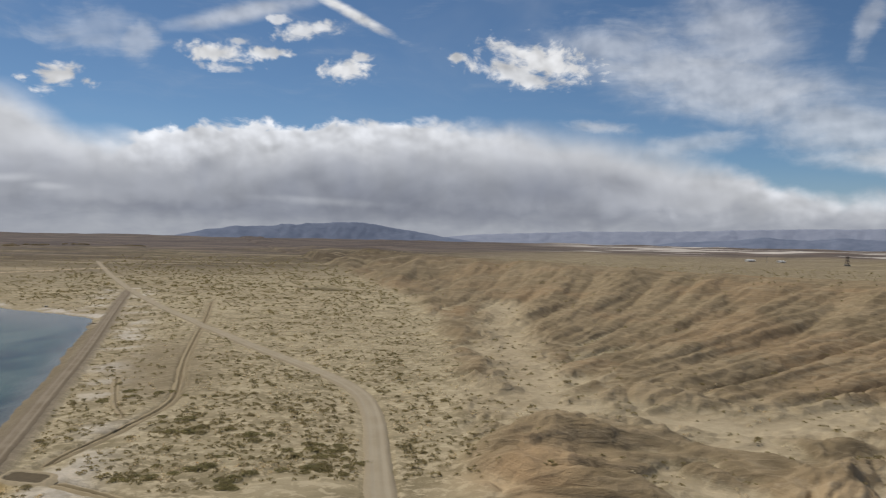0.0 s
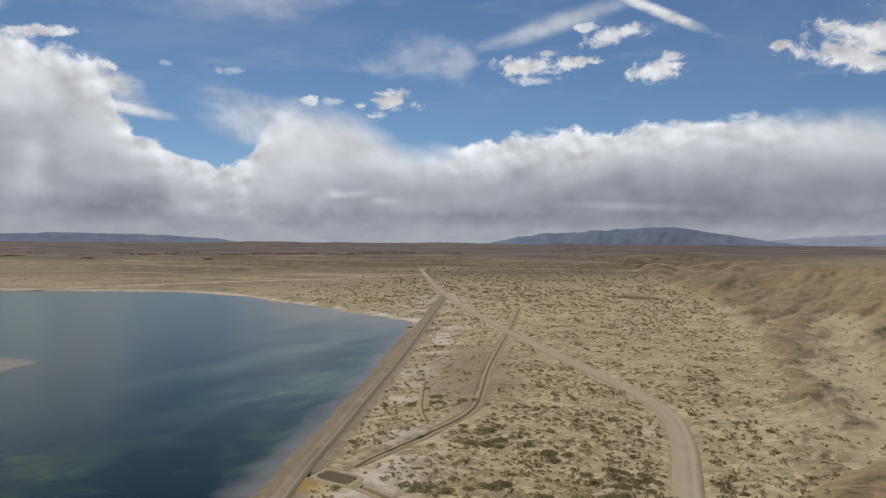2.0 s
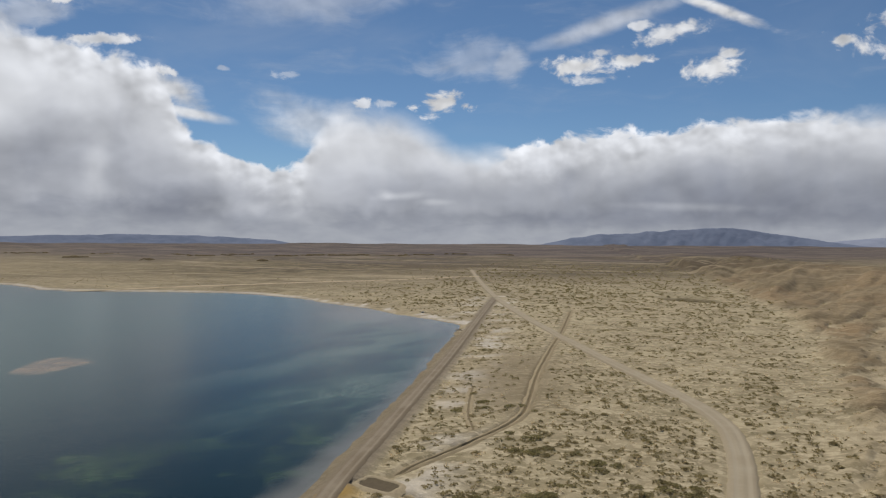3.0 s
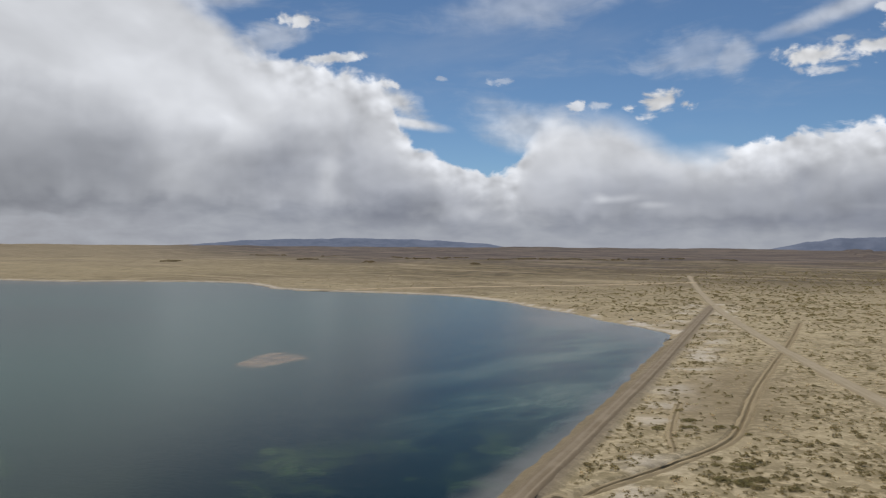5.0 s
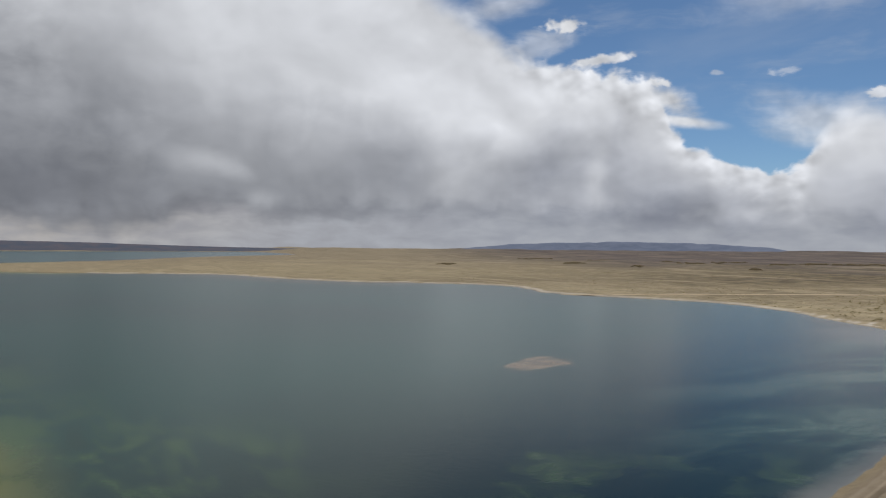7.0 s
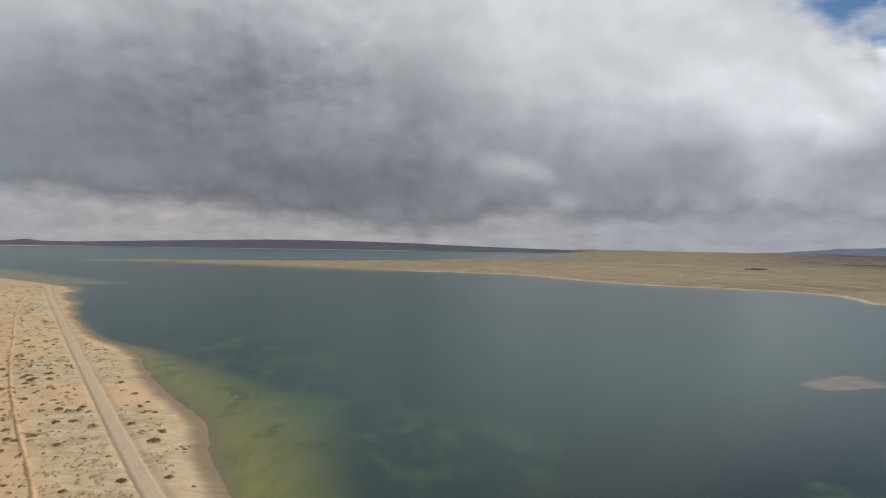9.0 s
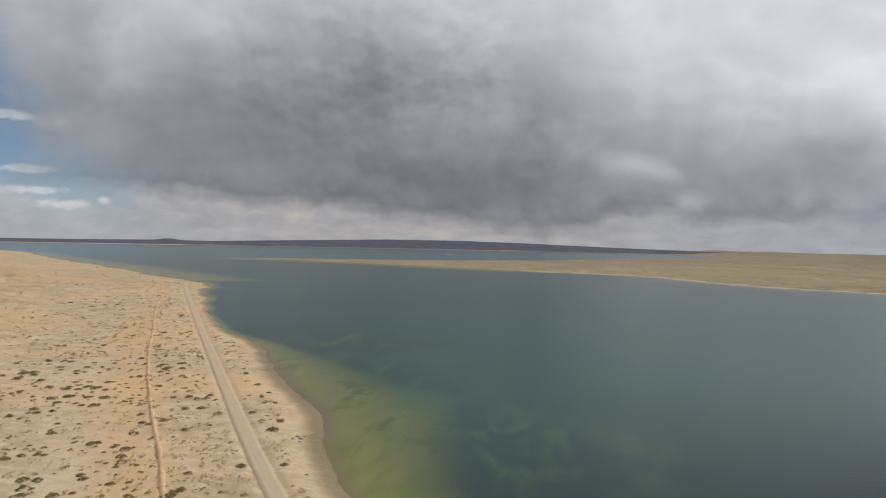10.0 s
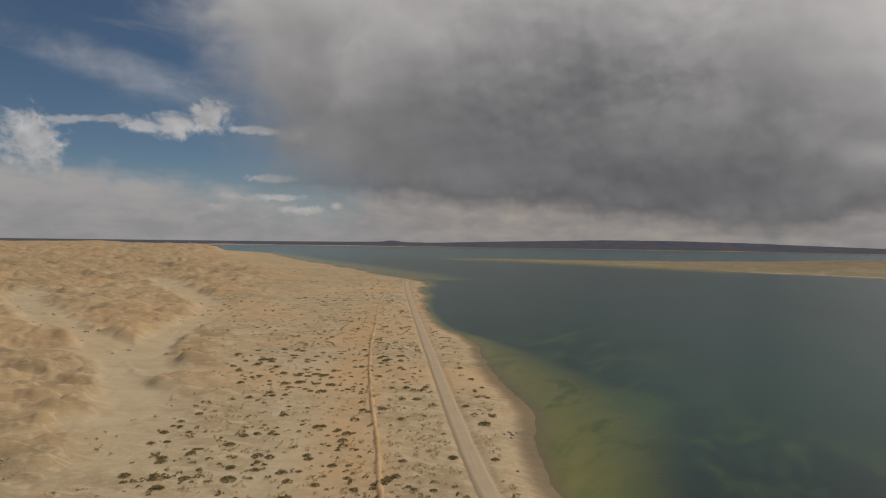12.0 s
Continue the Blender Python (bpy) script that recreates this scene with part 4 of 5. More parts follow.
tagged(ribbon("faint_track", [(-86, 204), (-79, 186), (-71.6, 169.1), (-66, 160), (-63.5, 154)], road_profile(1.7, 0.6), SPOIL, 0.12, step=1.5, jitter=0.4, seed=9, sink=0.4), "faint narrow vehicle track beside the ditch", "track", kind="structure")
TRENCH = [(-1.7, -0.5), (-1.0, -0.16), (-0.62, 0.0), (-0.4, 0.0), (-0.25, -0.36), (0.25, -0.38), (0.4, -0.04), (0.62, 0.05), (1.0, -0.14), (1.7, -0.5)]
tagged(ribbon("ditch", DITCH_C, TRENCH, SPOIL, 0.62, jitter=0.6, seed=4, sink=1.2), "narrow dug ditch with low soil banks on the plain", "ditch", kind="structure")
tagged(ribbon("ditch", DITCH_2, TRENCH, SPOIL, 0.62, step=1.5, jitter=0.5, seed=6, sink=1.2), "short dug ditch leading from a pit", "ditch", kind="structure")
tagged(ribbon("soil_bank", BERM_E, [(-1.1, -0.3), (-0.8, -0.1), (-0.5, -0.15), (-0.2, 0.38), (0.2, 0.42), (0.5, 0.1), (0.9, -0.3)], SPOIL_RED, 0.03, jitter=0.5, seed=5), "low orange bank of dug soil on sandy ground", "bank", kind="structure")


def dug_pit():
    """A shallow pit where the ditches meet: sloping soil sides round a floor of darker soil."""
    root = new("dug_pit")
    root.matrix_basis = Matrix.Translation((-64.5, 119.8, 0.95)) @ Matrix.Rotation(radians(-14), 4, "Z")
    rng = np.random.default_rng(61)
    n, loops = 40, []
    for hx, hy, h in ((5.4, 3.9, -0.3), (4.3, 2.8, 0.20), (3.8, 2.35, 0.24), (3.5, 2.05, 0.04)):
        ring = []
        for k in range(n):
            a = 2 * math.pi * k / n
            c, d = math.cos(a), math.sin(a)
            q = max(abs(c) ** 5 + abs(d) ** 5, 1e-6) ** -0.2
            w = 1 + 0.10 * (rng.random() - 0.5)
            ring.append((hx * c * q * w - 0.25 * hy * d, hy * d * q * w, h + 0.05 * (rng.random() - 0.5)))
        loops.append(ring)
    verts = [v for ring in loops for v in ring]
    faces = [(i * n + k, i * n + (k + 1) % n, (i + 1) * n + (k + 1) % n, (i + 1) * n + k) for i in range(3) for k in range(n)]
    mesh_object("soil_rim", verts, faces, PIT_SOIL, root)
    tagged(mesh_object("floor", [(x * 1.02, y * 1.02, 0.075) for x, y, _ in loops[-1]] + [(0, 0, 0.06)], [(k, (k + 1) % n, n) for k in range(n)], PIT_FLOOR, root), "dark soil floor inside the rim")
    tagged(root, "shallow dug pit with a dark soil floor", "pit")


PIT_SOIL = plain_material("dug pale soil", (0.36, 0.295, 0.19), 0.95)
PIT_FLOOR = plain_material("dark pit soil", (0.105, 0.080, 0.045), 0.9)
dug_pit()


# ---- mountains ----
def range_of_hills(name, label, mat, az0, az1, r0, profile, rough, seed):
    """A range r0 metres off between two azimuths; profile: (azimuth, elevation of the skyline in degrees)."""
    az = np.arange(az0, az1, 0.12)
    ks = np.linspace(0, 1, 26)
    pa, pe = np.array(profile).T
    e = np.interp(az, pa, pe)
    e = np.convolve(np.pad(e, 3, mode="edge"), np.ones(7) / 7, "valid")
    e = e + rough * 0.07 * fbm(az * 0.55, az * 0 + seed, 4, seed) * smooth(e, -0.2, 0.5)
    A, K = np.meshgrid(az, ks, indexing="ij")
    R = r0 + 420 * K
    x, y = CENTRE[0] - R * np.sin(np.radians(A)), CENTRE[1] + R * np.cos(np.radians(A))
    crest = 40 + (r0 + 260) * np.tan(np.radians(e))[:, None]
    shape = np.clip(np.where(K < 0.62, K / 0.62, (1 - K) / 0.38), 0, 1) ** 0.8
    spur = billow(A * 0.55, K * 1.3, 4, seed, 0.45)
    z = -6 + (crest + 6) * shape * (1 - rough * 0.5 * (1 - shape) * (1 - spur)) + rough * 7 * (spur - 0.5) * shape * smooth(crest, 25, 60)
    k, n = len(ks), len(az)
    i = (np.arange(n - 1)[:, None] * k + np.arange(k - 1)).ravel()
    ob = big_mesh(name, np.stack([x, y, z], -1).reshape(-1, 3), np.stack([i, i + k, i + k + 1, i + 1], -1)[:, ::-1], mat, {})
    return tagged(ob, label, "mountain", kind="structure")


range_of_hills("backdrop_mountain", "hazy blue mountain beyond the plain", HAZE_BLUE_ROCK, -3, 20, 4300,
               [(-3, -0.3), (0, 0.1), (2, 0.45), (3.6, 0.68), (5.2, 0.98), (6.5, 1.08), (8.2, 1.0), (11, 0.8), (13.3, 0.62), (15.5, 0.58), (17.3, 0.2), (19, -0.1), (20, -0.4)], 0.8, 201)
range_of_hills("backdrop_range", "mountain range paled by blue haze on the horizon", HAZE_PALE_ROCK, -40, 2, 4480,
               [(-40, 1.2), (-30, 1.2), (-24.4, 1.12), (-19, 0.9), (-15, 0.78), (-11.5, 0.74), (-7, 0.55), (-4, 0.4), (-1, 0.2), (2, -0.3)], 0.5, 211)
range_of_hills("backdrop_hills", "dark low hills beyond the salt flats", HAZE_BLUE_ROCK, -40, -15, 4250,
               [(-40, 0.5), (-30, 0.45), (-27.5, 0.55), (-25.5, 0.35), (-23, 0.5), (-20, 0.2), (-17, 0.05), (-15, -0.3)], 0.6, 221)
range_of_hills("backdrop_ridge", "low haze-blue ridge behind the desert plain", HAZE_BLUE_ROCK, 37, 62, 4350,
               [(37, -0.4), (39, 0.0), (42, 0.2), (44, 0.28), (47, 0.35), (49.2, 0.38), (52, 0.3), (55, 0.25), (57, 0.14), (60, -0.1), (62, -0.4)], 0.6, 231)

range_of_hills("backdrop_far_shore", "dark purple-brown hills across the lake", HAZE_SHORE, 62, 150, 4150,
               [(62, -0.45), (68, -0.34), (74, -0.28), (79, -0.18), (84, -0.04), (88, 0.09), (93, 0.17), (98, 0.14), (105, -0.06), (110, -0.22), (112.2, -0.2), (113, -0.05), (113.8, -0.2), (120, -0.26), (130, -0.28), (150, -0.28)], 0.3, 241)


# ---- scrub ----
def tufts(rng, n, rad, high, size):
    """Leafy sprays over a low dome, as one list of vertices and faces."""
    v, f = [], []
    for _ in range(n):
        a, k = rng.uniform(0, 2 * math.pi), math.sqrt(rng.random())
        up = high * (1 - k * k) ** 0.5 * rng.uniform(0.45, 1.1)
        c = np.array([k * rad * math.cos(a), k * rad * math.sin(a), up])
        out = np.array([math.cos(a) * k, math.sin(a) * k, 0.7])
        for _ in range(3):
            d = out + rng.normal(0, 0.6, 3)
            d /= np.linalg.norm(d)
            s = np.cross(d, rng.normal(0, 1, 3))
            s /= max(np.linalg.norm(s), 1e-6)
            q = size * rng.uniform(0.6, 1.3)
            i = len(v)
            v += [c - s * q * 0.4, c + d * q * 0.5 - s * q * 0.35, c + d * q, c + d * q * 0.45 + s * q * 0.4]
            f.append((i, i + 1, i + 2, i + 3))
    return np.array(v), np.array(f)


def scatter(n, seed, test, lo, hi, az0=-38, az1=148):
    """Random places, thinned by a density test, in a ring sector round the drone."""
    rng = np.random.default_rng(seed)
    r = np.exp(rng.uniform(np.log(lo), np.log(hi), n))
    a = np.radians(rng.uniform(az0, az1, n))
    P = np.column_stack([CENTRE[0] - r * np.sin(a), CENTRE[1] + r * np.cos(a)])
    z, m, e = terrain(P)
    clump = fbm(P[:, 0] / 13, P[:, 1] / 13, 3, 301) + 0.6 * fbm(P[:, 0] / 60, P[:, 1] / 60, 2, 311)
    ok = (e["sd"] > 6) & (e["road"] > 0.8) & (rng.random(n) < test(P, m, e, clump))
    return P[ok], z[ok], rng


def scrub_density(P, m, e, clump):
    d = smooth(clump, -1.0, 0.9) * (1 - 0.93 * m["hill"]) * (1 - 0.8 * m["silt"]) * (1 - 0.8 * m["salt"]) * (1 - 0.75 * m["bank"]) * (1 - 0.75 * m["bare"])
    d = d * (1 - 0.6 * smooth(-P[:, 0] - 0.35 * P[:, 1], 60, 250) * (P[:, 1] > 100))
    d = d * np.clip(e["r"] / 270, 0.3, 1) * (1 - 0.68 * m["south"] * (1 - 0.6 * smooth(e["r"], 200, 350))) * np.where(e["east"] > 0, 0.5, 1) * (1 - m["south"] * smooth(e["inland"], 26, 48) * (1 - 0.6 * smooth(e["r"], 220, 400)))
    return d


def scrub_field():
    P, z, rng = scatter(150000, 5, scrub_density, 95, 1300)
    kinds = [tufts(rng, 10, 0.66, 0.5, 0.44) for _ in range(8)]
    away = smooth(np.hypot(P[:, 0] - CENTRE[0], P[:, 1] - CENTRE[1]), 240, 620) * (1 - smooth(-P[:, 0] - 0.35 * P[:, 1], 60, 200))
    co, quads, base = [], [], 0
    for (x, y), h, k in zip(P, z, away):
        v, f = kinds[rng.integers(8)]
        s = rng.uniform(0.36, 0.72) * (1 + 1.1 * k) * (1.0 + 0.8 * (rng.random() < 0.08))
        a = rng.uniform(0, 6.28)
        c, sn = math.cos(a), math.sin(a)
        co.append(np.column_stack([x + s * (v[:, 0] * c - v[:, 1] * sn), y + s * (v[:, 0] * sn + v[:, 1] * c), h - 0.08 + s * v[:, 2]]))
        quads.append(f + base)
        base += len(v)
    ob = big_mesh("desert_scrub", np.vstack(co), np.vstack(quads), LEAF, {})
    return tagged(ob, "low grey-green scrub dotted over the dry plain", "scrub", kind="stuff")


scrub_field()


def part(name, mesh, parent, label=""):
    ob = new(name, mesh)
    ob.parent = parent
    return tagged(ob, label)


def shrub(seed):
    rng = np.random.default_rng(seed)
    root = new("desert_shrub")
    v, f = tufts(rng, 70, 1.25, 0.95, 0.42)
    me = bpy.data.meshes.new("foliage")
    me.from_pydata(v.tolist(), [], f.tolist())
    me.materials.append(LEAF)
    part("foliage", me, root)
    bm = bmesh.new()
    for _ in range(9):
        a, lean = rng.uniform(0, 6.28), rng.uniform(0.3, 0.9)
        m = Matrix.Translation((0.12 * math.cos(a), 0.12 * math.sin(a), 0.25)) @ Matrix.Rotation(a, 4, "Z") @ Matrix.Rotation(lean, 4, "Y")
        bmesh.ops.create_cone(bm, cap_ends=True, segments=5, radius1=0.035, radius2=0.01, depth=0.9, matrix=m)
    me = bpy.data.meshes.new("stems")
    bm.to_mesh(me)
    me.materials.append(STEM)
    part("stems", me, root)
    return tagged(root, "round grey-green desert shrub on dry sandy soil", "shrub", "shrubs of the plain")


def near_shrubs():
    P, z, rng = scatter(9000, 9, lambda P, m, e, c: 0.5 * scrub_density(P, m, e, c + 0.1) * (1 + 10 * m["south"]), 105, 260)
    order = rng.permutation(len(P))[:290]
    first = [shrub(400 + k) for k in range(6)]
    for i, k in enumerate(order):
        m = Matrix.Translation((P[k, 0], P[k, 1], z[k] - 0.05)) @ Matrix.Rotation(rng.uniform(0, 6.28), 4, "Z") @ Matrix.Diagonal((*(rng.uniform(0.32, 0.72) * np.array((1, 1, 0.7))), 1))
        src = first[i % 6]
        if i < 6:
            src.matrix_basis = m
        else:
            ob = copy_thing(src, m)
            ob.matrix_basis = m


near_shrubs()


# ---- things far off and by the water ----
def box(bm, x0, x1, y0, y1, z0, z1, m=Matrix()):
    v = [bm.verts.new(m @ Vector(p)) for p in ((x0, y0, z0), (x1, y0, z0), (x1, y1, z0), (x0, y1, z0), (x0, y0, z1), (x1, y0, z1), (x1, y1, z1), (x0, y1, z1))]
    for f in ((3, 2, 1, 0), (4, 5, 6, 7), (0, 1, 5, 4), (1, 2, 6, 5), (2, 3, 7, 6), (3, 0, 4, 7)):
        bm.faces.new([v[i] for i in f])


def beam(bm, a, b, r, n=6):
    a, b = Vector(a), Vector(b)
    m = Matrix.Translation((a + b) / 2) @ (b - a).to_track_quat("Z", "Y").to_matrix().to_4x4()
    bmesh.ops.create_cone(bm, cap_ends=True, segments=n, radius1=r, radius2=r, depth=(b - a).length, matrix=m)


def bpart(name, bm, mat, parent, label=""):
    me = bpy.data.meshes.new(name)
    bm.to_mesh(me)
    bm.free()
    me.materials.append(mat)
    return part(name, me, parent, label)


def seat(az, r):
    """A place by azimuth and distance from the drone, on the ground."""
    x, y = CENTRE[0] - r * math.sin(radians(az)), CENTRE[1] + r * math.cos(radians(az))
    return Vector((x, y, float(ground_height((x, y))[0])))


STEEL = plain_material("weathered steel", (0.20, 0.17, 0.15), 0.6, 0.3)
CONCRETE = plain_material("grey concrete", (0.30, 0.28, 0.25), 0.9)
WHITE_WALL = plain_material("white sheet metal", (0.78, 0.78, 0.77), 0.6)
WOOD = plain_material("grey driftwood", (0.22, 0.17, 0.115), 0.9)
STONE = plain_material("pale boulder", (0.52, 0.45, 0.34), 0.95)


def derrick():
    root = new("derrick_tower")
    root.matrix_basis = Matrix.Translation(seat(-28.3, 1640) - Vector((0, 0, 0.2))) @ Matrix.Rotation(0.5, 4, "Z")
    for sx in (-1, 1):
        for sy in (-1, 1):
            bm = bmesh.new()
            beam(bm, (sx * 2.6, sy * 2.6, 0), (sx * 1.7, sy * 1.7, 15.5), 0.38)
            bpart("leg", bm, STEEL, root)
    for k in range(5):
        h, w = 2.2 + 2.9 * k, 2.6 - 0.9 * (2.2 + 2.9 * k) / 15.5
        for s in (-1, 1):
            bm = bmesh.new()
            beam(bm, (-w, s * w, h), (w, s * w, h + 1.6), 0.2)
            beam(bm, (s * w, -w, h + 1.6), (s * w, w, h), 0.2)
            bpart("brace", bm, STEEL, root)
    bm = bmesh.new()
    box(bm, -3.1, 3.1, -3.1, 3.1, 10.4, 11.0)
    bpart("platform", bm, STEEL, root)
    bm = bmesh.new()
    box(bm, -2.4, 2.4, -2.4, 2.4, 15.3, 18.2)
    bpart("crown", bm, STEEL, root)
    bm = bmesh.new()
    box(bm, -4.6, 3.8, -3.4, 3.4, 0, 2.8)
    box(bm, -5.0, -2.4, -3.8, 3.8, 2.8, 3.3)
    bpart("base_hut", bm, CONCRETE, root, "low dark hut round the tower's foot")
    tagged(root, "dark lattice tower with a hut at its foot", "tower")


def shed(az, r, length, turn):
    root = new("long_shed")
    root.matrix_basis = Matrix.Translation(seat(az, r) - Vector((0, 0, 0.3))) @ Matrix.Rotation(turn, 4, "Z")
    h = length / 2
    bm = bmesh.new()
    box(bm, -h, h, -5, 5, 0, 3.0)
    bpart("wall", bm, WHITE_WALL, root)
    bm = bmesh.new()
    v = [bm.verts.new(p) for p in ((-h - 0.5, -5.6, 2.9), (h + 0.5, -5.6, 2.9), (h + 0.5, 0, 4.6), (-h - 0.5, 0, 4.6), (h + 0.5, 5.6, 2.9), (-h - 0.5, 5.6, 2.9))]
    for f in ((0, 1, 2, 3), (3, 2, 4, 5), (1, 4, 2), (0, 3, 5), (0, 5, 4, 1)):
        bm.faces.new([v[i] for i in f])
    bpart("roof", bm, WHITE_WALL, root)
    for k in range(3):
        bm = bmesh.new()
        box(bm, -h + (k + 0.5) * length / 3 - 1.6, -h + (k + 0.5) * length / 3 + 1.6, -5.12, -5.0, 0, 2.5)
        bpart("door", bm, STEEL, root, "grey sliding door")
    tagged(root, "long low white shed on the desert plain", "shed", "sheds on the plain")


def pole(az, r, high):
    root = new("utility_pole")
    root.matrix_basis = Matrix.Translation(seat(az, r) - Vector((0, 0, 0.4)))
    bm = bmesh.new()
    bmesh.ops.create_cone(bm, cap_ends=True, segments=8, radius1=0.45, radius2=0.28, depth=high, matrix=Matrix.Translation((0, 0, high / 2)))
    bpart("shaft", bm, CONCRETE, root)
    bm = bmesh.new()
    beam(bm, (-1.6, 0, high - 1.2), (1.6, 0, high - 1.2), 0.18)
    bpart("crossarm", bm, CONCRETE, root)
    tagged(root, "thin pale pole standing on the plain", "pole")


derrick()
shed(-22.2, 1760, 19, 0.35)
shed(-24.2, 1800, 15, 0.42)
pole(-23.3, 1740, 13)


def driftwood():
    root = new("driftwood")
    p = (-147.0, 324.0)
    root.matrix_basis = Matrix.Translation((*p, max(0.0, float(ground_height(p)[0])))) @ Matrix.Diagonal((0.6, 0.6, 0.6, 1.0))
    rng = np.random.default_rng(71)
    bm = bmesh.new()
    beam(bm, (-4, -1, 0.3), (4, 1.2, 0.75), 0.2, 8)
    bpart("trunk", bm, WOOD, root)
    for k in range(6):
        t = k / 5
        a = rng.uniform(0, 6.28)
        s = Vector((-3.5 + 6.5 * t, -0.9 + 1.9 * t, 0.5))
        bm = bmesh.new()
        beam(bm, s, s + Vector((2.0 * math.cos(a), 2.0 * math.sin(a), rng.uniform(0.5, 1.6))), 0.13, 6)
        bpart("branch", bm, WOOD, root)
    tagged(root, "dark driftwood snag lying at the water's edge", "driftwood")


driftwood()


def boulder(x, y, s, seed):
    bm = bmesh.new()
    bmesh.ops.create_icosphere(bm, subdivisions=2, radius=s)
    for v in bm.verts:
        v.co *= 1 + 0.28 * noise.noise(v.co * (1.1 / s) + Vector((seed, 0, 0)))
        v.co.z *= 0.7
    me = bpy.data.meshes.new("boulder")
    bm.to_mesh(me)
    me.materials.append(STONE)
    ob = new("boulder", me)
    ob.location = (x, y, float(ground_height((x, y))[0]) + 0.25 * s)
    tagged(ob, "pale boulder on the muddy lake shore", "boulder")


boulder(-199, 386, 1.0, 3)
for k, (bx, by, bs) in enumerate(((-150.2, -3.6, 0.55), (-151.6, -4.6, 0.42), (-149.0, -4.9, 0.36), (-152.6, -3.4, 0.3), (-147.6, -3.2, 0.32), (-163.5, -12.0, 0.4), (-165.0, -11.2, 0.3), (-126.0, 3.4, 0.34))):
    boulder(bx, by, bs, 11 + k)


def thickets():
    """Low dark groves far out on the plain, between the lake and the hills."""
    rng = np.random.default_rng(81)
    v, f = tufts(rng, 60, 1.0, 0.55, 0.28)
    co, quads, base = [], [], 0
    for az, r, length in ((50.5, 2150, 60), (46.0, 1980, 40), (44.2, 1900, 95), (41.8, 2050, 50), (38.2, 1880, 55), (36.4, 1920, 75), (34.2, 1870, 85), (32.6, 1960, 45), (30.4, 1900, 60),
                          (28.2, 1950, 70), (25.6, 2020, 50), (22.5, 1980, 55), (55.0, 2300, 70), (52.6, 1750, 40), (48.0, 1500, 30), (40.0, 1450, 26), (62.0, 1600, 45)):
        c = seat(az, r)
        ta = radians(az)
        along, n = Vector((math.cos(ta), math.sin(ta), 0)), int(length / 4)
        for k in range(n):
            q = c + along * rng.normal(0, length * 0.3) + Vector((-along.y, along.x, 0)) * rng.normal(0, 24)
            s = rng.uniform(3.0, 7.5)
            co.append(v * np.array((s, s, s * 0.75)) + np.array((q.x, q.y, c.z - 0.4)))
            quads.append(f + base)
            base += len(v)
    ob = big_mesh("scrub_thicket", np.vstack(co), np.vstack(quads), LEAF_DARK, {})
    tagged(ob, "dark low thickets far out on the plain", "thicket", kind="stuff")


LEAF_DARK = shrub_material("dark thicket leaves", (0.20, 0.165, 0.10), (0.29, 0.235, 0.15))
thickets()


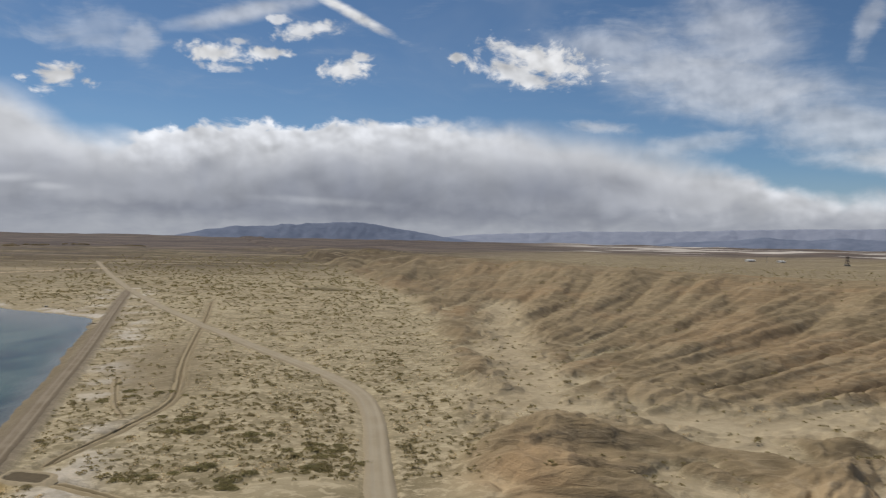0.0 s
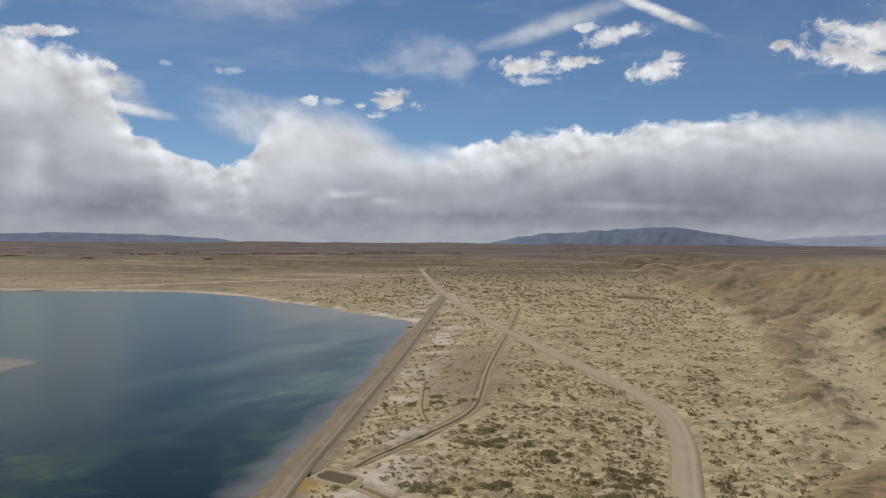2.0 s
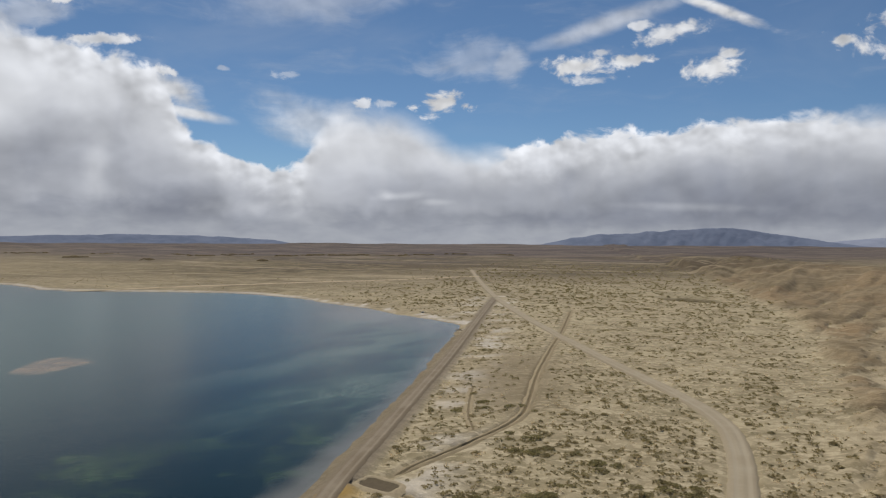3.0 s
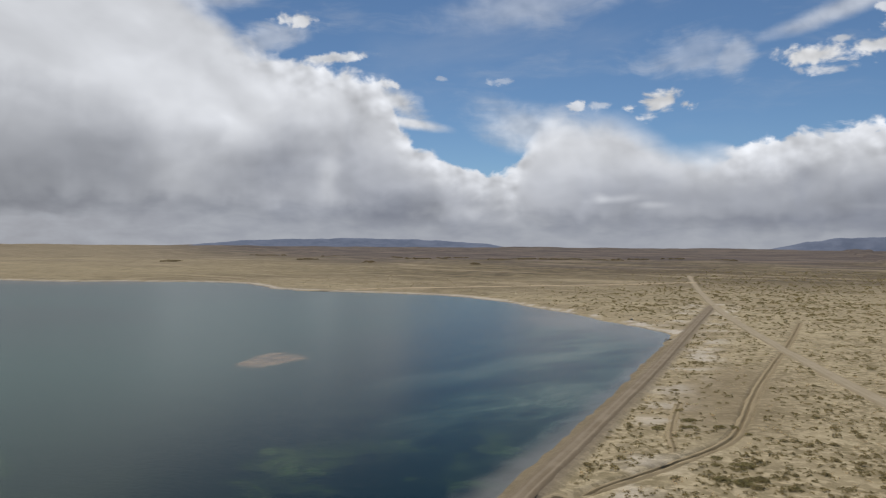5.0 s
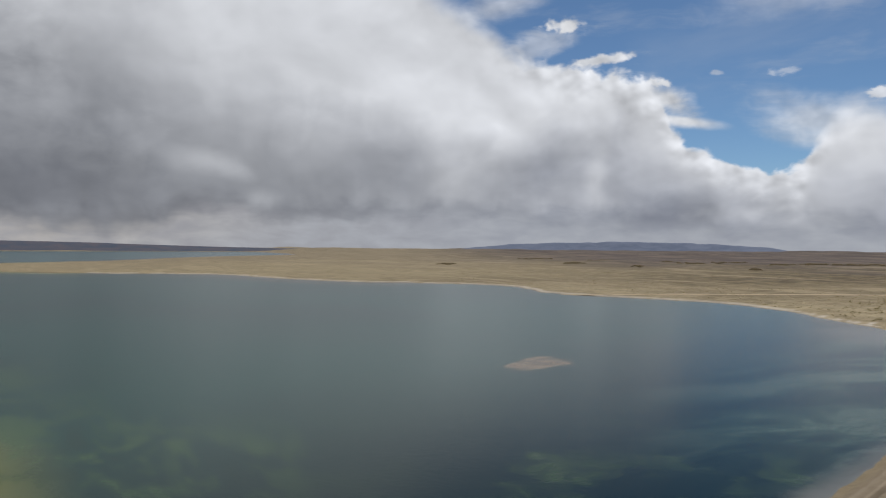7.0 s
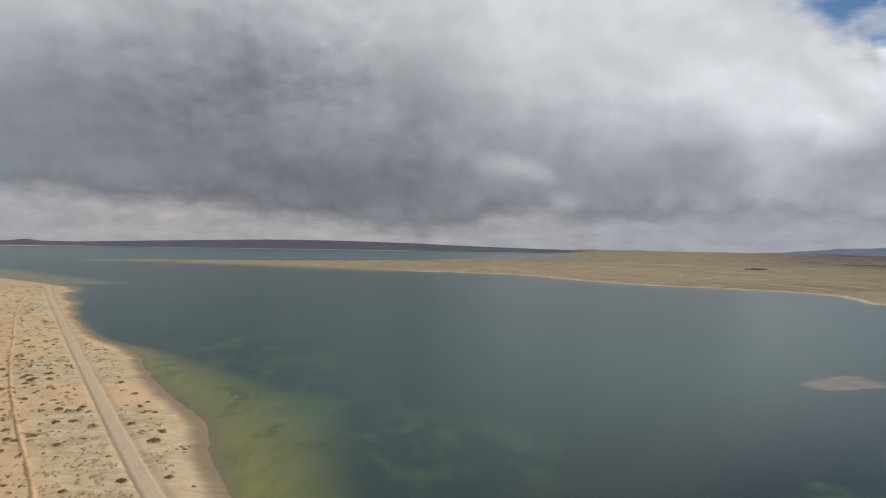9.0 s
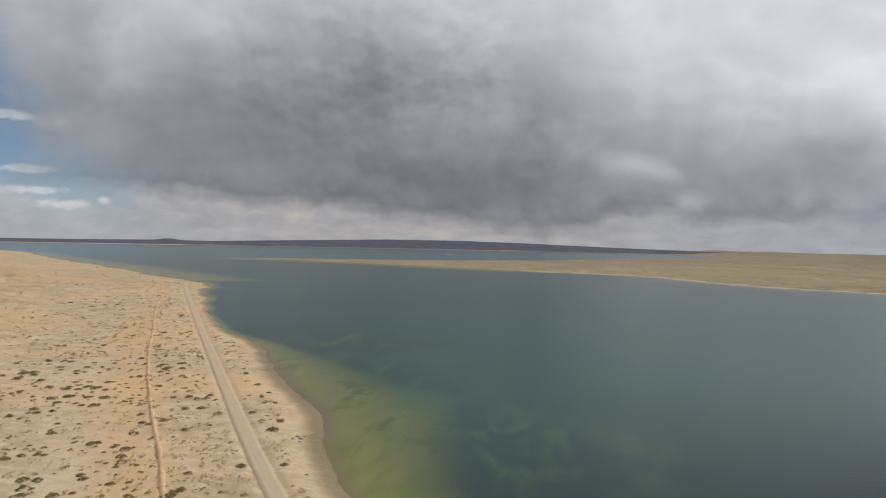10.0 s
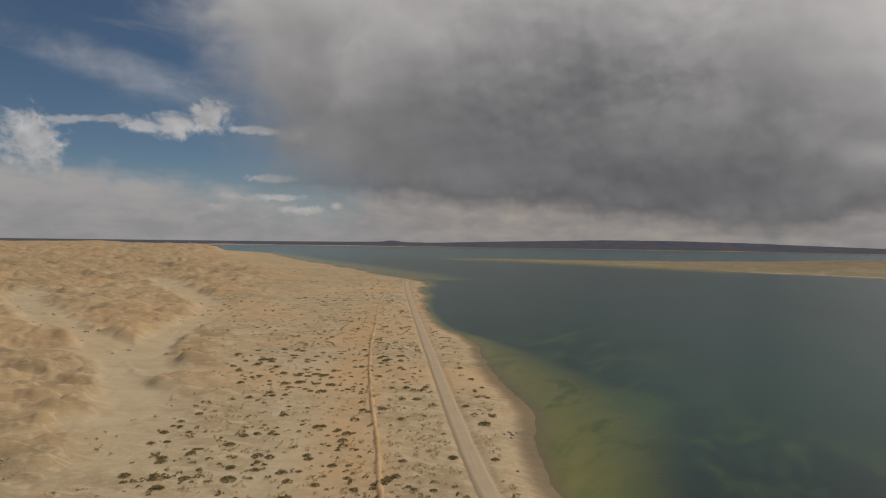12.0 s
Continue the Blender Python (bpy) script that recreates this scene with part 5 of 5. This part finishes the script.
def bushes():
    """Broad bushes that stand out from the scrub."""
    rng = np.random.default_rng(91)
    first = []
    for k in range(3):
        root = new("broad_bush")
        v, f = tufts(rng, 120, 1.7, 0.7, 0.36)
        me = bpy.data.meshes.new("foliage")
        me.from_pydata(v.tolist(), [], f.tolist())
        me.materials.append(LEAF_GREEN)
        part("foliage", me, root)
        bm = bmesh.new()
        for _ in range(8):
            a = rng.uniform(0, 6.28)
            beam(bm, (0.1 * math.cos(a), 0.1 * math.sin(a), -0.1), (0.8 * math.cos(a), 0.8 * math.sin(a), 0.8), 0.04, 5)
        bpart("stems", bm, STEM, root)
        tagged(root, "broad olive-green bush on pale sandy soil", "bush", "broad bushes")
        first.append(root)
    spots = []
    for cx, cy, spread, n in BUSH_SPOTS:
        for _ in range(n):
            spots.append((cx + 1.3 * rng.normal(0, spread), cy + 1.3 * rng.normal(0, spread)))
    z = ground_height(spots)
    for i, ((x, y), h) in enumerate(zip(spots, z)):
        s = rng.uniform(0.4, 0.9)
        m = Matrix.Translation((x, y, h - 0.05)) @ Matrix.Rotation(rng.uniform(0, 6.28), 4, "Z") @ Matrix.Diagonal((s, s, s * 0.8, 1))
        if i < 3:
            first[i].matrix_basis = m
        else:
            copy_thing(first[i % 3], m).matrix_basis = m


LEAF_GREEN = shrub_material("olive bush leaves", (0.29, 0.260, 0.115), (0.42, 0.37, 0.19))
# centre of a clump, its spread, and how many stand in it
BUSH_SPOTS = [(-37, 126, 2.2, 9), (-33, 118, 1.5, 5), (-22, 137, 2.6, 10), (-18, 126, 3.0, 14), (-31, 119, 1.0, 2), (-36, 145, 2.0, 5), (-47, 147, 2.0, 5), (-54, 156, 2.0, 5), (-70, 181, 3.5, 8), (-48, 122, 2.0, 5),
              (-109, -40, 0.1, 1), (-102.5, -36, 0.1, 1), (-187, -69, 2.0, 5), (-172, -62, 2.5, 5), (-203, -90, 3.0, 4), (-154, -10, 0.6, 2), (-430, -180, 14.0, 9)]
bushes()


def tussocks():
    """Pale sandy tussocks with dry grass between the shrubs."""
    P, z, rng = scatter(60000, 15, lambda P, m, e, k: smooth(-k, -0.35, 0.5) * (0.35 + 0.1 * m["south"]) * (1 - m["hill"]) * (1 - m["silt"]) * (1 - m["salt"]) * (1 - m["bank"])
                        * (1 - smooth(e["r"], 350, 700)), 100, 700)
    kinds = [tufts(rng, 5, 0.7, 0.22, 0.42) for _ in range(6)]
    co, quads, base = [], [], 0
    for (x, y), h in zip(P, z):
        v, f = kinds[rng.integers(6)]
        s = rng.uniform(0.4, 1.0)
        a = rng.uniform(0, 6.28)
        cs, sn = math.cos(a), math.sin(a)
        co.append(np.column_stack([x + s * (v[:, 0] * cs - v[:, 1] * sn), y + s * (v[:, 0] * sn + v[:, 1] * cs), h + s * v[:, 2]]))
        quads.append(f + base)
        base += len(v)
    ob = big_mesh("dry_tussocks", np.vstack(co), np.vstack(quads), STRAW, {})
    tagged(ob, "pale dry grass tussocks dotted over sandy ground", "tussocks", kind="stuff")


STRAW = shrub_material("dry straw", (0.72, 0.60, 0.39), (0.88, 0.76, 0.54))
tussocks()
